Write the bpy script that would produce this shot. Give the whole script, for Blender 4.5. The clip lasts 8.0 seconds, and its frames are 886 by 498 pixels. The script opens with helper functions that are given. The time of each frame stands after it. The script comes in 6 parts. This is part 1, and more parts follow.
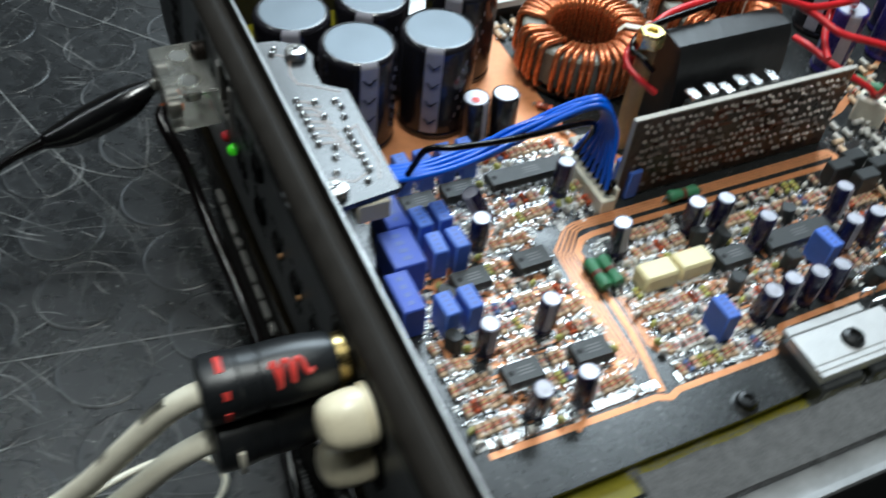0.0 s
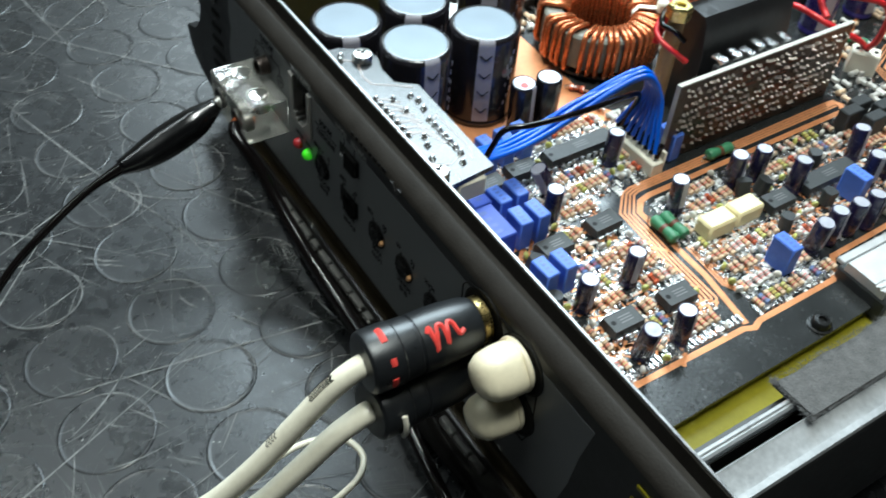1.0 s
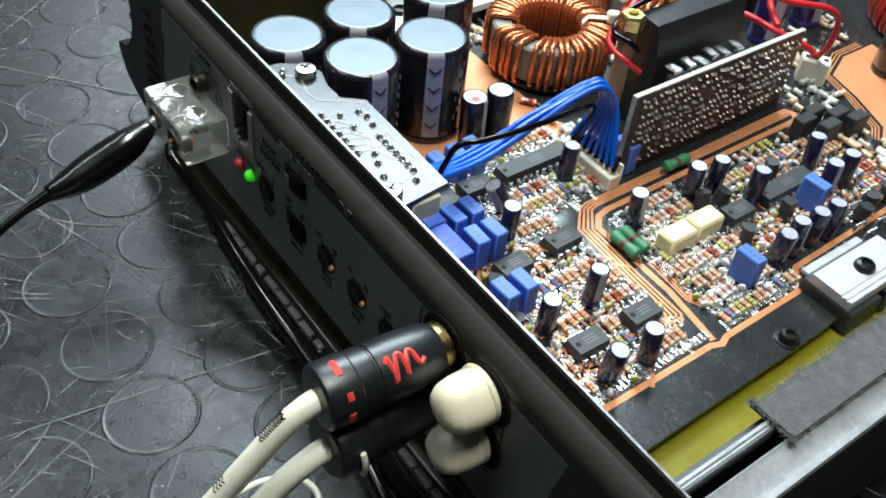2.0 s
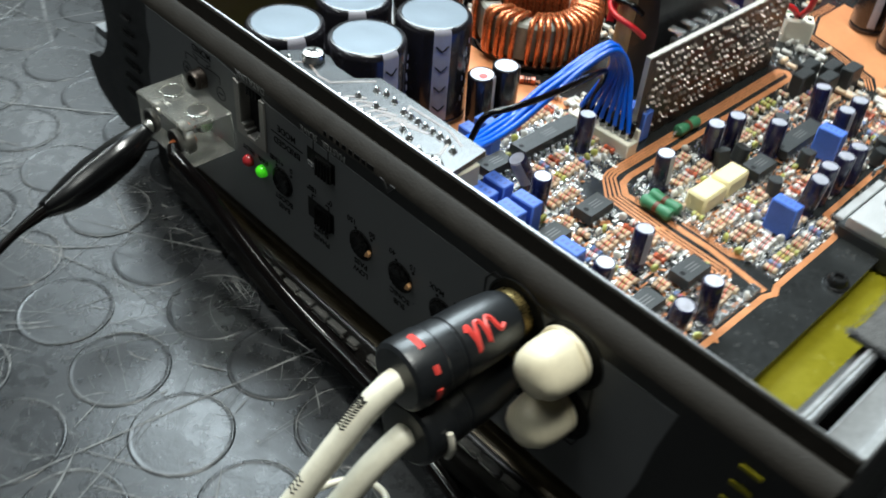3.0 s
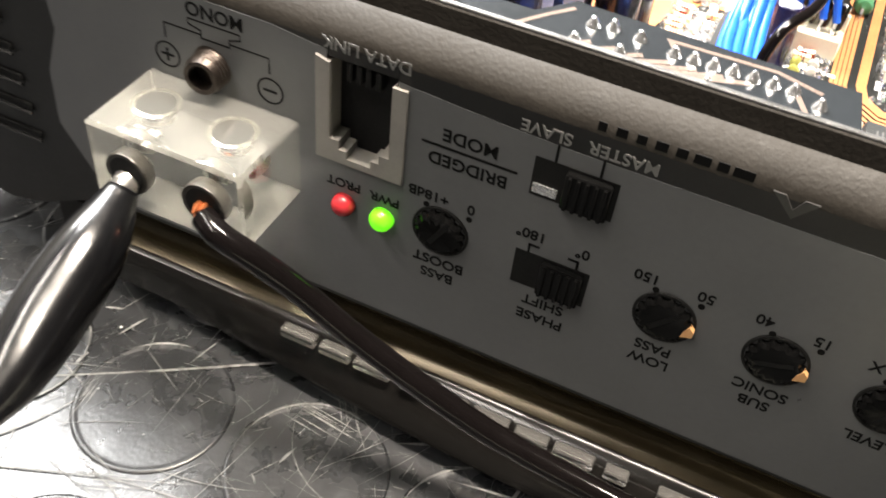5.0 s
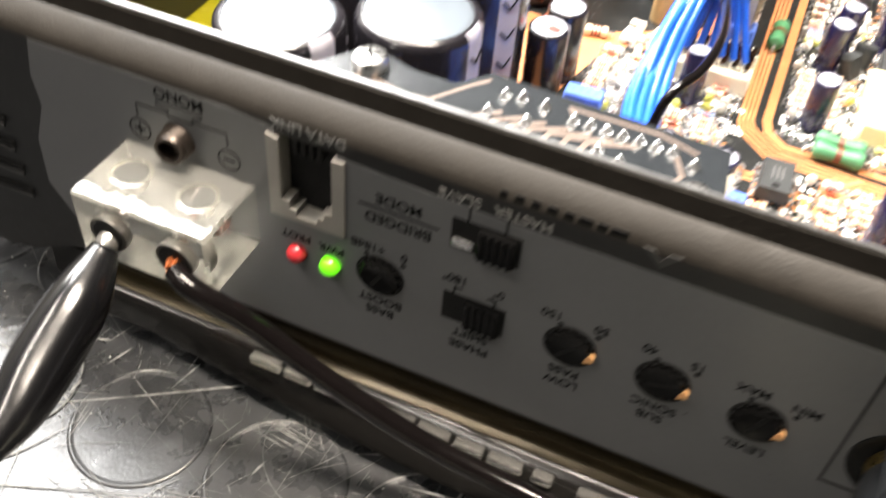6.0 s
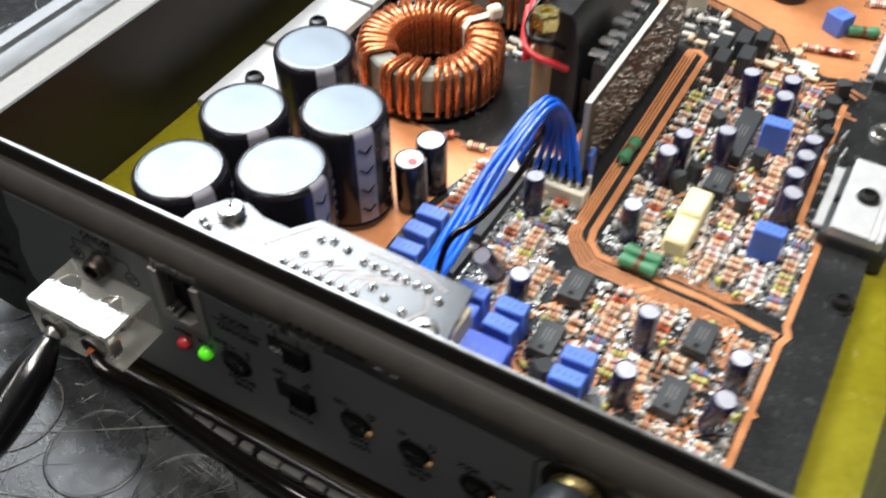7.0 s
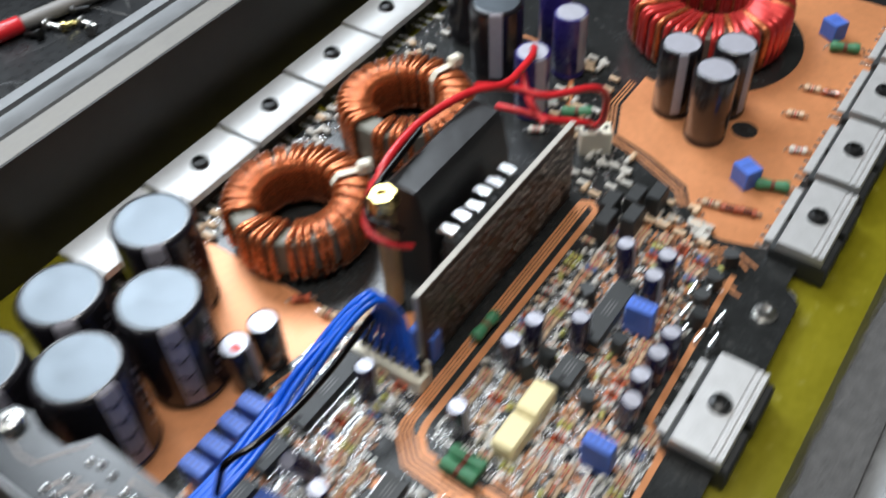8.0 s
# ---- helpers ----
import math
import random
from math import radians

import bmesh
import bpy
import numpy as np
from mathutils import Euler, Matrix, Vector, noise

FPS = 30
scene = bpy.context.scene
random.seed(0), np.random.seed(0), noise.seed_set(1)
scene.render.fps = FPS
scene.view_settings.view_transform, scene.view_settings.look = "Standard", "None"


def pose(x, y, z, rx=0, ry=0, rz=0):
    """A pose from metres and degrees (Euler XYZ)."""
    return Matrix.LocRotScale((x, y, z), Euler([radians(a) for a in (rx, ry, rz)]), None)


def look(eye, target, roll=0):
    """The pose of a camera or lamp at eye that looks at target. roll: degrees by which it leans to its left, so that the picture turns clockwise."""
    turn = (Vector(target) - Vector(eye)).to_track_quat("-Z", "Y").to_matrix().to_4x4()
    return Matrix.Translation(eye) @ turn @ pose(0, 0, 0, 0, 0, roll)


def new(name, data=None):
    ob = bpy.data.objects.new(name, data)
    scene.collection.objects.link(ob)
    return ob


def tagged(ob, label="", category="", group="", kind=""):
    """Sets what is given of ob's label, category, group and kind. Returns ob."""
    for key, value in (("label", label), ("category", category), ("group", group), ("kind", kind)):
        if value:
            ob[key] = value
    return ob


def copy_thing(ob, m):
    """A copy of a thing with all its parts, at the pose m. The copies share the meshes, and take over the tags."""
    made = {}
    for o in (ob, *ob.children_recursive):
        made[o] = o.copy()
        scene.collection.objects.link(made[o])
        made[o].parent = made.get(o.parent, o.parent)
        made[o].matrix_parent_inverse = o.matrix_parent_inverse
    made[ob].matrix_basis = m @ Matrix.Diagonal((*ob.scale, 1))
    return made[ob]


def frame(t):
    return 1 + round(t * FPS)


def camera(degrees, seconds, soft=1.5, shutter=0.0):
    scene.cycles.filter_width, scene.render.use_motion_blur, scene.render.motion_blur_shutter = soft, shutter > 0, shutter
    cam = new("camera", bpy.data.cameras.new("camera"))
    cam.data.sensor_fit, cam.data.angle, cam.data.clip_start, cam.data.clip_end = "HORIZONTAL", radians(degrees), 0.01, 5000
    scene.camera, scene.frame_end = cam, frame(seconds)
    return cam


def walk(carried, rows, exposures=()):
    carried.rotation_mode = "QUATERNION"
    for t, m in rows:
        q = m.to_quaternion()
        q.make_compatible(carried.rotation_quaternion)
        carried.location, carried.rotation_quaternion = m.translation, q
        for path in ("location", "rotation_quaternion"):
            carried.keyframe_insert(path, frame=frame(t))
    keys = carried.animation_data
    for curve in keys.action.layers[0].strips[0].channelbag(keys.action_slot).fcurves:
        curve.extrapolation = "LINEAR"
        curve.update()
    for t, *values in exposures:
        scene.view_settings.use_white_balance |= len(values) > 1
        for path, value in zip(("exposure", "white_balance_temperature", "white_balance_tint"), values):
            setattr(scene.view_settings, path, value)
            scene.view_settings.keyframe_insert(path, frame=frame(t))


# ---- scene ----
cam = camera(50.59, 8.0, soft=1.7, shutter=0.65)
PATH = [
    (0, (0.20160, -0.04166, 0.21722), (0.13558, -0.00409, 0.13490), 7.20),
    (0.5, (0.20104, -0.07504, 0.21526), (0.13642, -0.03388, 0.13362), 5.50),
    (1, (0.19942, -0.08982, 0.21907), (0.13602, -0.04362, 0.13910), 5.10),
    (1.2, (0.19818, -0.08630, 0.21902), (0.13535, -0.03842, 0.13966), 5.40),
    (2.3, (0.18911, -0.08658, 0.20922), (0.12858, -0.03293, 0.13177), 6.80),
    (2.5, (0.19079, -0.10287, 0.21101), (0.13042, -0.04822, 0.13406), 6.50),
    (3, (0.17433, -0.10797, 0.19029), (0.11676, -0.04687, 0.11614), 5.30),
    (3.5, (0.13272, -0.11374, 0.16520), (0.08422, -0.04385, 0.09240), 6.30),
    (4, (0.08467, -0.11357, 0.15025), (0.04497, -0.03875, 0.07700), 7.00),
    (4.2, (0.07000, -0.10942, 0.14666), (0.03366, -0.03427, 0.07202), 7.00),
    (5.3, (0.04514, -0.08299, 0.12578), (0.01988, -0.00773, 0.04676), 7.20),
    (5.5, (0.04458, -0.08350, 0.12774), (0.02022, -0.00834, 0.04838), 7.30),
    (6, (0.05662, -0.09066, 0.14952), (0.03030, -0.01635, 0.06994), 5.80),
    (6.5, (0.07801, -0.09033, 0.17802), (0.04648, -0.01898, 0.09766), 3.10),
    (7, (0.11435, -0.08294, 0.20804), (0.07610, -0.01663, 0.12628), -0.20),
    (7.5, (0.13630, -0.05869, 0.22674), (0.09251, 0.00308, 0.14420), -2.80),
    (8, (0.14538, -0.01333, 0.23262), (0.09923, 0.04732, 0.15053), -3.60),
]
EXPOSURES = [(0, -0.65, 5700, 0), (0.5, -0.2, 5700, -2), (1.2, -0.02, 5700, -3), (2.5, 0.0, 5800, -1), (3.0, 0.0, 5900, 0), (3.5, 0.38, 6000, 2), (4.2, 1.05, 6100, 3), (5.3, 2.03, 7100, 13), (5.6, 2.03, 7100, 13), (6.0, 1.8, 7000, 12), (6.5, 0.84, 6500, 9), (7.0, 0.12, 6250, 9), (7.5, -0.32, 6150, 8), (8.0, -0.65, 6050, 8)]
walk(cam, [(t, look(eye, target, roll)) for t, eye, target, roll in PATH], EXPOSURES)

# ---- world, lamp, exposure ----
world = bpy.data.worlds.new("workshop")
world.use_nodes = True
scene.world = world
world.node_tree.nodes["Background"].inputs["Color"].default_value = (0.80, 0.88, 1.0, 1)
world.node_tree.nodes["Background"].inputs["Strength"].default_value = 0.022

lamp_data = bpy.data.lights.new("bench_lamp", "AREA")
lamp_data.shape, lamp_data.size, lamp_data.size_y = "RECTANGLE", 0.46, 0.30
lamp_data.energy, lamp_data.color = 10.4, (0.93, 0.97, 1.0)
bench_lamp = new("bench_lamp", lamp_data)
bench_lamp.matrix_world = look((-0.41, 0.36, 0.64), (0.04, 0.06, 0.03))
# added front fill without a visible source, brightens panel, wire and block
front_fill_data = bpy.data.lights.new("front_fill", "AREA")
front_fill_data.shape, front_fill_data.size, front_fill_data.size_y = "RECTANGLE", 1.2, 0.05
front_fill_data.energy, front_fill_data.color = 5.8, (1.0, 0.97, 0.92)
front_fill = new("front_fill", front_fill_data)
front_fill.matrix_world = look((-0.50, -0.50, 1.30), (0.04, 0.0, 0.03))

panel_data = bpy.data.lights.new("ceiling_panel", "AREA")
panel_data.shape, panel_data.size, panel_data.size_y = "RECTANGLE", 0.60, 0.10
panel_data.energy, panel_data.color = 17.0, (1.0, 0.93, 0.84)
ceiling_panel = new("ceiling_panel", panel_data)
ceiling_panel.matrix_world = pose(0.10, 0.03, 1.20)

# unseen fill light added near the wall beyond the bench; lights ceiling, walls
wall_fill_data = bpy.data.lights.new("wall_fill", "POINT")
wall_fill_data.energy, wall_fill_data.color, wall_fill_data.shadow_soft_size = 11.0, (0.96, 0.98, 1.0), 0.10
wall_fill = new("wall_fill", wall_fill_data)
wall_fill.location = (-1.70, 0.50, 1.20)

# ---- materials ----
MATS = {}


def mat(name, color, rough=0.5, metal=0.0, vary=0.12, scale=300.0, bump=0.0, bump_scale=None, coat=0.0, spec=0.5, speckle=None, per_object=0.0, rvar=0.22):
    """Principled surface with colour variation at two scales, uneven gloss and fine relief."""
    m = bpy.data.materials.new(name)
    m.use_nodes = True
    nt = m.node_tree
    p = nt.nodes["Principled BSDF"]
    p.inputs["Metallic"].default_value = metal
    p.inputs["Specular IOR Level"].default_value = spec
    p.inputs["Coat Weight"].default_value = coat
    p.inputs["Coat Roughness"].default_value = 0.12
    tc = nt.nodes.new("ShaderNodeTexCoord")
    n1, n2 = nt.nodes.new("ShaderNodeTexNoise"), nt.nodes.new("ShaderNodeTexNoise")
    for n, s in ((n1, scale), (n2, scale * 7.3)):
        n.inputs["Scale"].default_value = s
        n.inputs["Detail"].default_value = 5
        nt.links.new(tc.outputs["Object"], n.inputs["Vector"])
    mixn = nt.nodes.new("ShaderNodeMath")
    mixn.operation = "MULTIPLY_ADD"
    nt.links.new(n2.outputs["Fac"], mixn.inputs[0])
    mixn.inputs[1].default_value = 0.5
    half = nt.nodes.new("ShaderNodeMath")
    half.operation = "MULTIPLY"
    half.inputs[1].default_value = 0.5
    nt.links.new(n1.outputs["Fac"], half.inputs[0])
    nt.links.new(half.outputs[0], mixn.inputs[2])
    ramp = nt.nodes.new("ShaderNodeValToRGB")
    ramp.color_ramp.elements[0].position, ramp.color_ramp.elements[1].position = 0.30, 0.70
    lo = [max(0.0, c * (1 - vary)) for c in color]
    hi = [min(1.0, c * (1 + vary)) for c in color]
    ramp.color_ramp.elements[0].color, ramp.color_ramp.elements[1].color = (*lo, 1), (*hi, 1)
    nt.links.new(mixn.outputs[0], ramp.inputs["Fac"])
    col = ramp.outputs["Color"]
    if per_object:
        info = nt.nodes.new("ShaderNodeObjectInfo")
        hsv = nt.nodes.new("ShaderNodeHueSaturation")
        rng = nt.nodes.new("ShaderNodeMapRange")
        rng.inputs["To Min"].default_value, rng.inputs["To Max"].default_value = 1 - per_object, 1 + per_object
        nt.links.new(info.outputs["Random"], rng.inputs["Value"])
        nt.links.new(rng.outputs["Result"], hsv.inputs["Value"])
        nt.links.new(col, hsv.inputs["Color"])
        col = hsv.outputs["Color"]
    if speckle:
        sc, amount, scol = speckle
        v = nt.nodes.new("ShaderNodeTexNoise")
        v.inputs["Scale"].default_value, v.inputs["Detail"].default_value = sc, 8
        nt.links.new(tc.outputs["Object"], v.inputs["Vector"])
        r2 = nt.nodes.new("ShaderNodeMapRange")
        r2.inputs["From Min"].default_value, r2.inputs["From Max"].default_value = 0.62, 0.72
        r2.inputs["To Max"].default_value = amount
        nt.links.new(v.outputs["Fac"], r2.inputs["Value"])
        mx = nt.nodes.new("ShaderNodeMix")
        mx.data_type = "RGBA"
        mx.inputs["B"].default_value = (*scol, 1)
        nt.links.new(r2.outputs["Result"], mx.inputs["Factor"])
        nt.links.new(col, mx.inputs["A"])
        col = mx.outputs["Result"]
    nt.links.new(col, p.inputs["Base Color"])
    rr = nt.nodes.new("ShaderNodeMapRange")
    rr.inputs["From Min"].default_value, rr.inputs["From Max"].default_value = 0.3, 0.7
    rr.inputs["To Min"].default_value, rr.inputs["To Max"].default_value = rough * (1 - rvar), min(1.0, rough * (1 + rvar))
    nt.links.new(mixn.outputs[0], rr.inputs["Value"])
    nt.links.new(rr.outputs["Result"], p.inputs["Roughness"])
    if bump:
        bn = nt.nodes.new("ShaderNodeTexNoise")
        bn.inputs["Scale"].default_value, bn.inputs["Detail"].default_value = bump_scale or scale * 5, 6
        nt.links.new(tc.outputs["Object"], bn.inputs["Vector"])
        b = nt.nodes.new("ShaderNodeBump")
        b.inputs["Strength"].default_value, b.inputs["Distance"].default_value = bump, 0.0004
        nt.links.new(bn.outputs["Fac"], b.inputs["Height"])
        nt.links.new(b.outputs["Normal"], p.inputs["Normal"])
    MATS[name] = m
    return m


def glow(name, color, strength):
    m = mat(name, color, 0.25, vary=0.05)
    p = m.node_tree.nodes["Principled BSDF"]
    p.inputs["Emission Color"].default_value, p.inputs["Emission Strength"].default_value = (*color, 1), strength
    return m


def clear(name, color, rough, amount=1.0, ior=1.49, bump=0.0, bump_scale=100):
    m = mat(name, color, rough, vary=0.03, bump=bump, bump_scale=bump_scale)
    p = m.node_tree.nodes["Principled BSDF"]
    p.inputs["Transmission Weight"].default_value, p.inputs["IOR"].default_value = amount, ior
    return m


RUBBER = mat("black_rubber", (0.0130, 0.0138, 0.0150), 0.285, rvar=0.34, vary=0.30, scale=30, bump=0.12, bump_scale=1300, spec=0.42, speckle=(210, 0.25, (0.05, 0.055, 0.06)))
SCRATCH = mat("pale_scuff", (0.115, 0.115, 0.112), 0.6, vary=0.9, scale=160)
PANEL = mat("charcoal_label", (0.096, 0.0985, 0.101), 0.34, vary=0.07, scale=120, bump=0.05, bump_scale=2500)
PLASTIC = mat("black_plastic", (0.010, 0.010, 0.010), 0.42, spec=0.35, vary=0.25, scale=160, bump=0.06, bump_scale=2200)
SHELL = mat("dark_anodised_roll", (0.019, 0.0165, 0.0138), 0.58, spec=0.22, vary=0.22, scale=220, bump=0.2, bump_scale=1800)
BRONZE = mat("dark_bronze_trim", (0.030, 0.0225, 0.011), 0.24, spec=0.45, metal=0.6, vary=0.4, scale=60, bump=0.05)
RIM = mat("bare_cut_metal", (0.28, 0.28, 0.28), 0.36, metal=0.9, vary=0.25, scale=400, bump=0.15)
# one aluminium in two tones: light on each rail put into its colour
ALU_R = mat("lit_worn_aluminium", (0.40, 0.41, 0.42), 0.42, metal=0.45, vary=0.2, scale=110, bump=0.12, speckle=(400, 0.3, (0.25, 0.25, 0.25)))
ALU = mat("dim_brushed_aluminium", (0.17, 0.175, 0.18), 0.5, metal=0.4, vary=0.16, scale=130, bump=0.12, speckle=(500, 0.3, (0.25, 0.25, 0.25)))
CAST = mat("clamp_aluminium", (0.55, 0.55, 0.55), 0.46, metal=0.45, vary=0.10, scale=260, bump=0.15, per_object=0.05)
DARKWALL = mat("dark_inner_wall", (0.018, 0.017, 0.0145), 0.44, metal=0.1, vary=0.35, scale=40, bump=0.12)
BEIGE = mat("dull_bevel", (0.135, 0.125, 0.110), 0.45, metal=0.3, vary=0.2, scale=90)
FELT = mat("grey_felt", (0.080, 0.078, 0.077), 0.95, vary=0.5, scale=420, bump=0.9, bump_scale=1500, speckle=(900, 0.5, (0.02, 0.02, 0.02)))
YELLOW = mat("yellow_insulation", (0.165, 0.146, 0.005), 0.34, spec=0.35, vary=0.20, scale=60, bump=0.12, speckle=(260, 0.10, (0.75, 0.70, 0.30)))
MASK = mat("black_solder_mask", (0.018, 0.019, 0.019), 0.24, spec=0.6, vary=0.3, scale=120, bump=0.10, bump_scale=1600, speckle=(420, 0.35, (0.08, 0.078, 0.075)))
COPPER_MASK = mat("lacquered_copper_pour", (0.60, 0.25, 0.105), 0.40, metal=0.25, vary=0.14, scale=70, bump=0.10, bump_scale=1200, speckle=(300, 0.3, (0.38, 0.145, 0.055)))
TRACK = mat("copper_track", (0.62, 0.26, 0.11), 0.36, metal=0.35, vary=0.2, scale=200, bump=0.1)
SOLDER = mat("bright_solder", (0.82, 0.82, 0.82), 0.20, metal=0.95, vary=0.1, scale=900, bump=0.2)
TIN = mat("tinned_lead", (0.70, 0.70, 0.70), 0.26, metal=0.9, vary=0.1, scale=900)
SILK = mat("white_legend", (0.80, 0.80, 0.78), 0.6, vary=0.1, scale=900)
DAUGHTER = mat("glossy_dark_board", (0.016, 0.0185, 0.021), 0.22, spec=0.5, vary=0.15, scale=120, bump=0.06, bump_scale=300)
BRD_EDGE = mat("board_edge", (0.42, 0.40, 0.36), 0.7, vary=0.2, scale=500)
SOLDERSIDE = mat("brown_board_face", (0.055, 0.038, 0.028), 0.30, vary=0.5, scale=260, bump=0.3, bump_scale=900)
SLEEVE = mat("black_capacitor_sleeve", (0.012, 0.011, 0.014), 0.24, vary=0.2, scale=200, coat=0.3)
SLEEVE_BLUE = mat("navy_capacitor_sleeve", (0.013, 0.011, 0.045), 0.25, vary=0.25, scale=400, coat=0.3)
SLEEVE_PURPLE = mat("violet_capacitor_sleeve", (0.030, 0.022, 0.16), 0.28, vary=0.2, scale=300, coat=0.3)
STRIPE = mat("grey_sleeve_stripe", (0.34, 0.33, 0.38), 0.35, vary=0.12, scale=500)
CAN = mat("aluminium_can_top", (0.11, 0.125, 0.14), 0.42, metal=0.85, vary=0.06, scale=120, bump=0.03, bump_scale=300)
CAN_LILAC = mat("bare_can_top", (0.46, 0.46, 0.52), 0.42, metal=0.4, vary=0.1, scale=600, bump=0.05)
FILM = mat("blue_film_capacitor", (0.085, 0.165, 0.56), 0.45, spec=0.3, vary=0.12, scale=300, bump=0.05, per_object=0.12)
FILM_DARK = mat("royal_blue_film_capacitor", (0.060, 0.105, 0.48), 0.45, spec=0.3, vary=0.12, scale=260, bump=0.05)
CREAM = mat("cream_moulded_body", (0.78, 0.68, 0.38), 0.40, vary=0.06, scale=300, bump=0.05)
GREEN = mat("green_resistor_coat", (0.055, 0.20, 0.095), 0.48, vary=0.2, scale=400, bump=0.15)
CHIP = mat("moulded_black_chip", (0.026, 0.028, 0.029), 0.50, vary=0.2, scale=500, bump=0.2, bump_scale=3500)
ENAMEL = mat("enamelled_copper_wire", (0.52, 0.155, 0.055), 0.27, metal=0.7, vary=0.22, scale=260, coat=0.25)
ENAMEL_RED = mat("red_enamelled_wire", (0.62, 0.05, 0.045), 0.24, metal=0.55, vary=0.25, scale=260, coat=0.3)
CORE = mat("grey_ferrite_core", (0.20, 0.20, 0.17), 0.55, vary=0.25, scale=200, bump=0.2)
NYLON = mat("nylon_tie", (0.74, 0.70, 0.58), 0.42, vary=0.06, scale=300)
BLUEWIRE = mat("blue_wire_jacket", (0.008, 0.10, 0.62), 0.35, vary=0.12, scale=300, coat=0.15)
BLACKWIRE = mat("black_wire_jacket", (0.0035, 0.0028, 0.0028), 0.13, spec=0.32, vary=0.2, scale=300)
REDWIRE = mat("red_wire_jacket", (0.60, 0.018, 0.025), 0.34, vary=0.15, scale=300, coat=0.2)
CABLE = mat("ivory_cable_jacket", (0.72, 0.68, 0.55), 0.40, vary=0.10, scale=90, bump=0.08, speckle=(160, 0.25, (0.48, 0.43, 0.32)))
IVORY = mat("ivory_plug_cap", (0.80, 0.72, 0.52), 0.36, vary=0.06, scale=120, bump=0.04, coat=0.15)
GOLD = mat("gold_plating", (0.55, 0.42, 0.17), 0.28, metal=1.0, vary=0.15, scale=400)
BRASS = mat("brass_nut", (0.80, 0.66, 0.26), 0.26, metal=1.0, vary=0.15, scale=300)
REDINK = mat("red_print", (0.62, 0.050, 0.040), 0.45, vary=0.12, scale=300)
DARKINK = mat("black_print", (0.004, 0.004, 0.004), 0.8, spec=0.12, vary=0.1)
PALEINK = mat("pale_print", (0.15, 0.15, 0.145), 0.5, vary=0.1)
# near-black for switches and sockets, and as painted shade in holes and slots
HOLE = mat("black_recess_shade", (0.004, 0.004, 0.004), 0.6, spec=0.2, vary=0.1)
PHENOLIC = mat("phenolic_spacer", (0.36, 0.23, 0.10), 0.55, vary=0.2, scale=200, bump=0.1)
JACK = mat("grey_jack_shell", (0.20, 0.19, 0.175), 0.45, vary=0.10, scale=200)
STEEL = mat("nickel_screw", (0.66, 0.65, 0.62), 0.28, metal=1.0, vary=0.15, scale=500)
TARNISH = mat("tarnished_steel", (0.050, 0.040, 0.034), 0.34, metal=0.8, vary=0.4, scale=300, bump=0.2)
BLACKSTEEL = mat("blackened_screw", (0.03, 0.03, 0.03), 0.3, metal=0.7, vary=0.3, scale=500)
ACRYLIC = clear("clear_acrylic", (1.0, 0.985, 0.90), 0.03, 0.93, bump=0.34, bump_scale=150)
STRIPGLASS = mat("smoked_acrylic", (0.006, 0.0055, 0.005), 0.20, vary=0.2, scale=90, spec=0.32)
FAINT = mat("faint_chip_print", (0.10, 0.10, 0.10), 0.5)
BOOT = mat("black_flexible_boot", (0.003, 0.003, 0.0034), 0.20, spec=0.65, vary=0.2, scale=120, bump=0.10, bump_scale=160)
EMBLEM = mat("dim_foil", (0.042, 0.041, 0.040), 0.4, metal=0.3)
FILM_PRINT = mat("dark_blue_print", (0.055, 0.10, 0.36), 0.45)
TINNED = mat("tinned_track", (0.13, 0.10, 0.085), 0.30, metal=0.0, vary=0.15, scale=300)
GLASSBIT = clear("clear_raised_letter", (0.80, 0.78, 0.74), 0.06, 0.93)
LEDRED = mat("red_led_lens", (0.36, 0.022, 0.028), 0.2, vary=0.05)
LEDGREEN = glow("green_led_lens", (0.11, 0.72, 0.015), 0.28)
POINTER = mat("orange_pointer", (0.58, 0.31, 0.13), 0.5, vary=0.05)
R_TAN = mat("tan_resistor_body", (0.58, 0.42, 0.27), 0.42, vary=0.12, scale=900, per_object=0.2)
R_BLUE = mat("blue_resistor_body", (0.10, 0.16, 0.34), 0.42, vary=0.12, scale=900, per_object=0.2)
R_LIME = mat("lime_resistor_body", (0.42, 0.42, 0.10), 0.42, vary=0.12, scale=900, per_object=0.2)
R_RED = mat("red_glass_diode", (0.42, 0.085, 0.035), 0.22, vary=0.12, scale=900, per_object=0.2)
R_WHITE = mat("pale_resistor_body", (0.62, 0.60, 0.55), 0.42, vary=0.1, scale=900, per_object=0.2)
BAND_BROWN = mat("brown_band", (0.12, 0.035, 0.015), 0.42)
BAND_RED = mat("red_band", (0.50, 0.03, 0.02), 0.42)
BAND_GOLD = mat("gold_band", (0.50, 0.34, 0.08), 0.35)

# ---- mesh helpers: all numbers in millimetres ----
MM = 0.001


def add(bm, verts, faces, mi=0):
    vs = [bm.verts.new(v) for v in verts]
    for f in faces:
        try:
            bm.faces.new([vs[i] for i in f]).material_index = mi
        except ValueError:
            pass


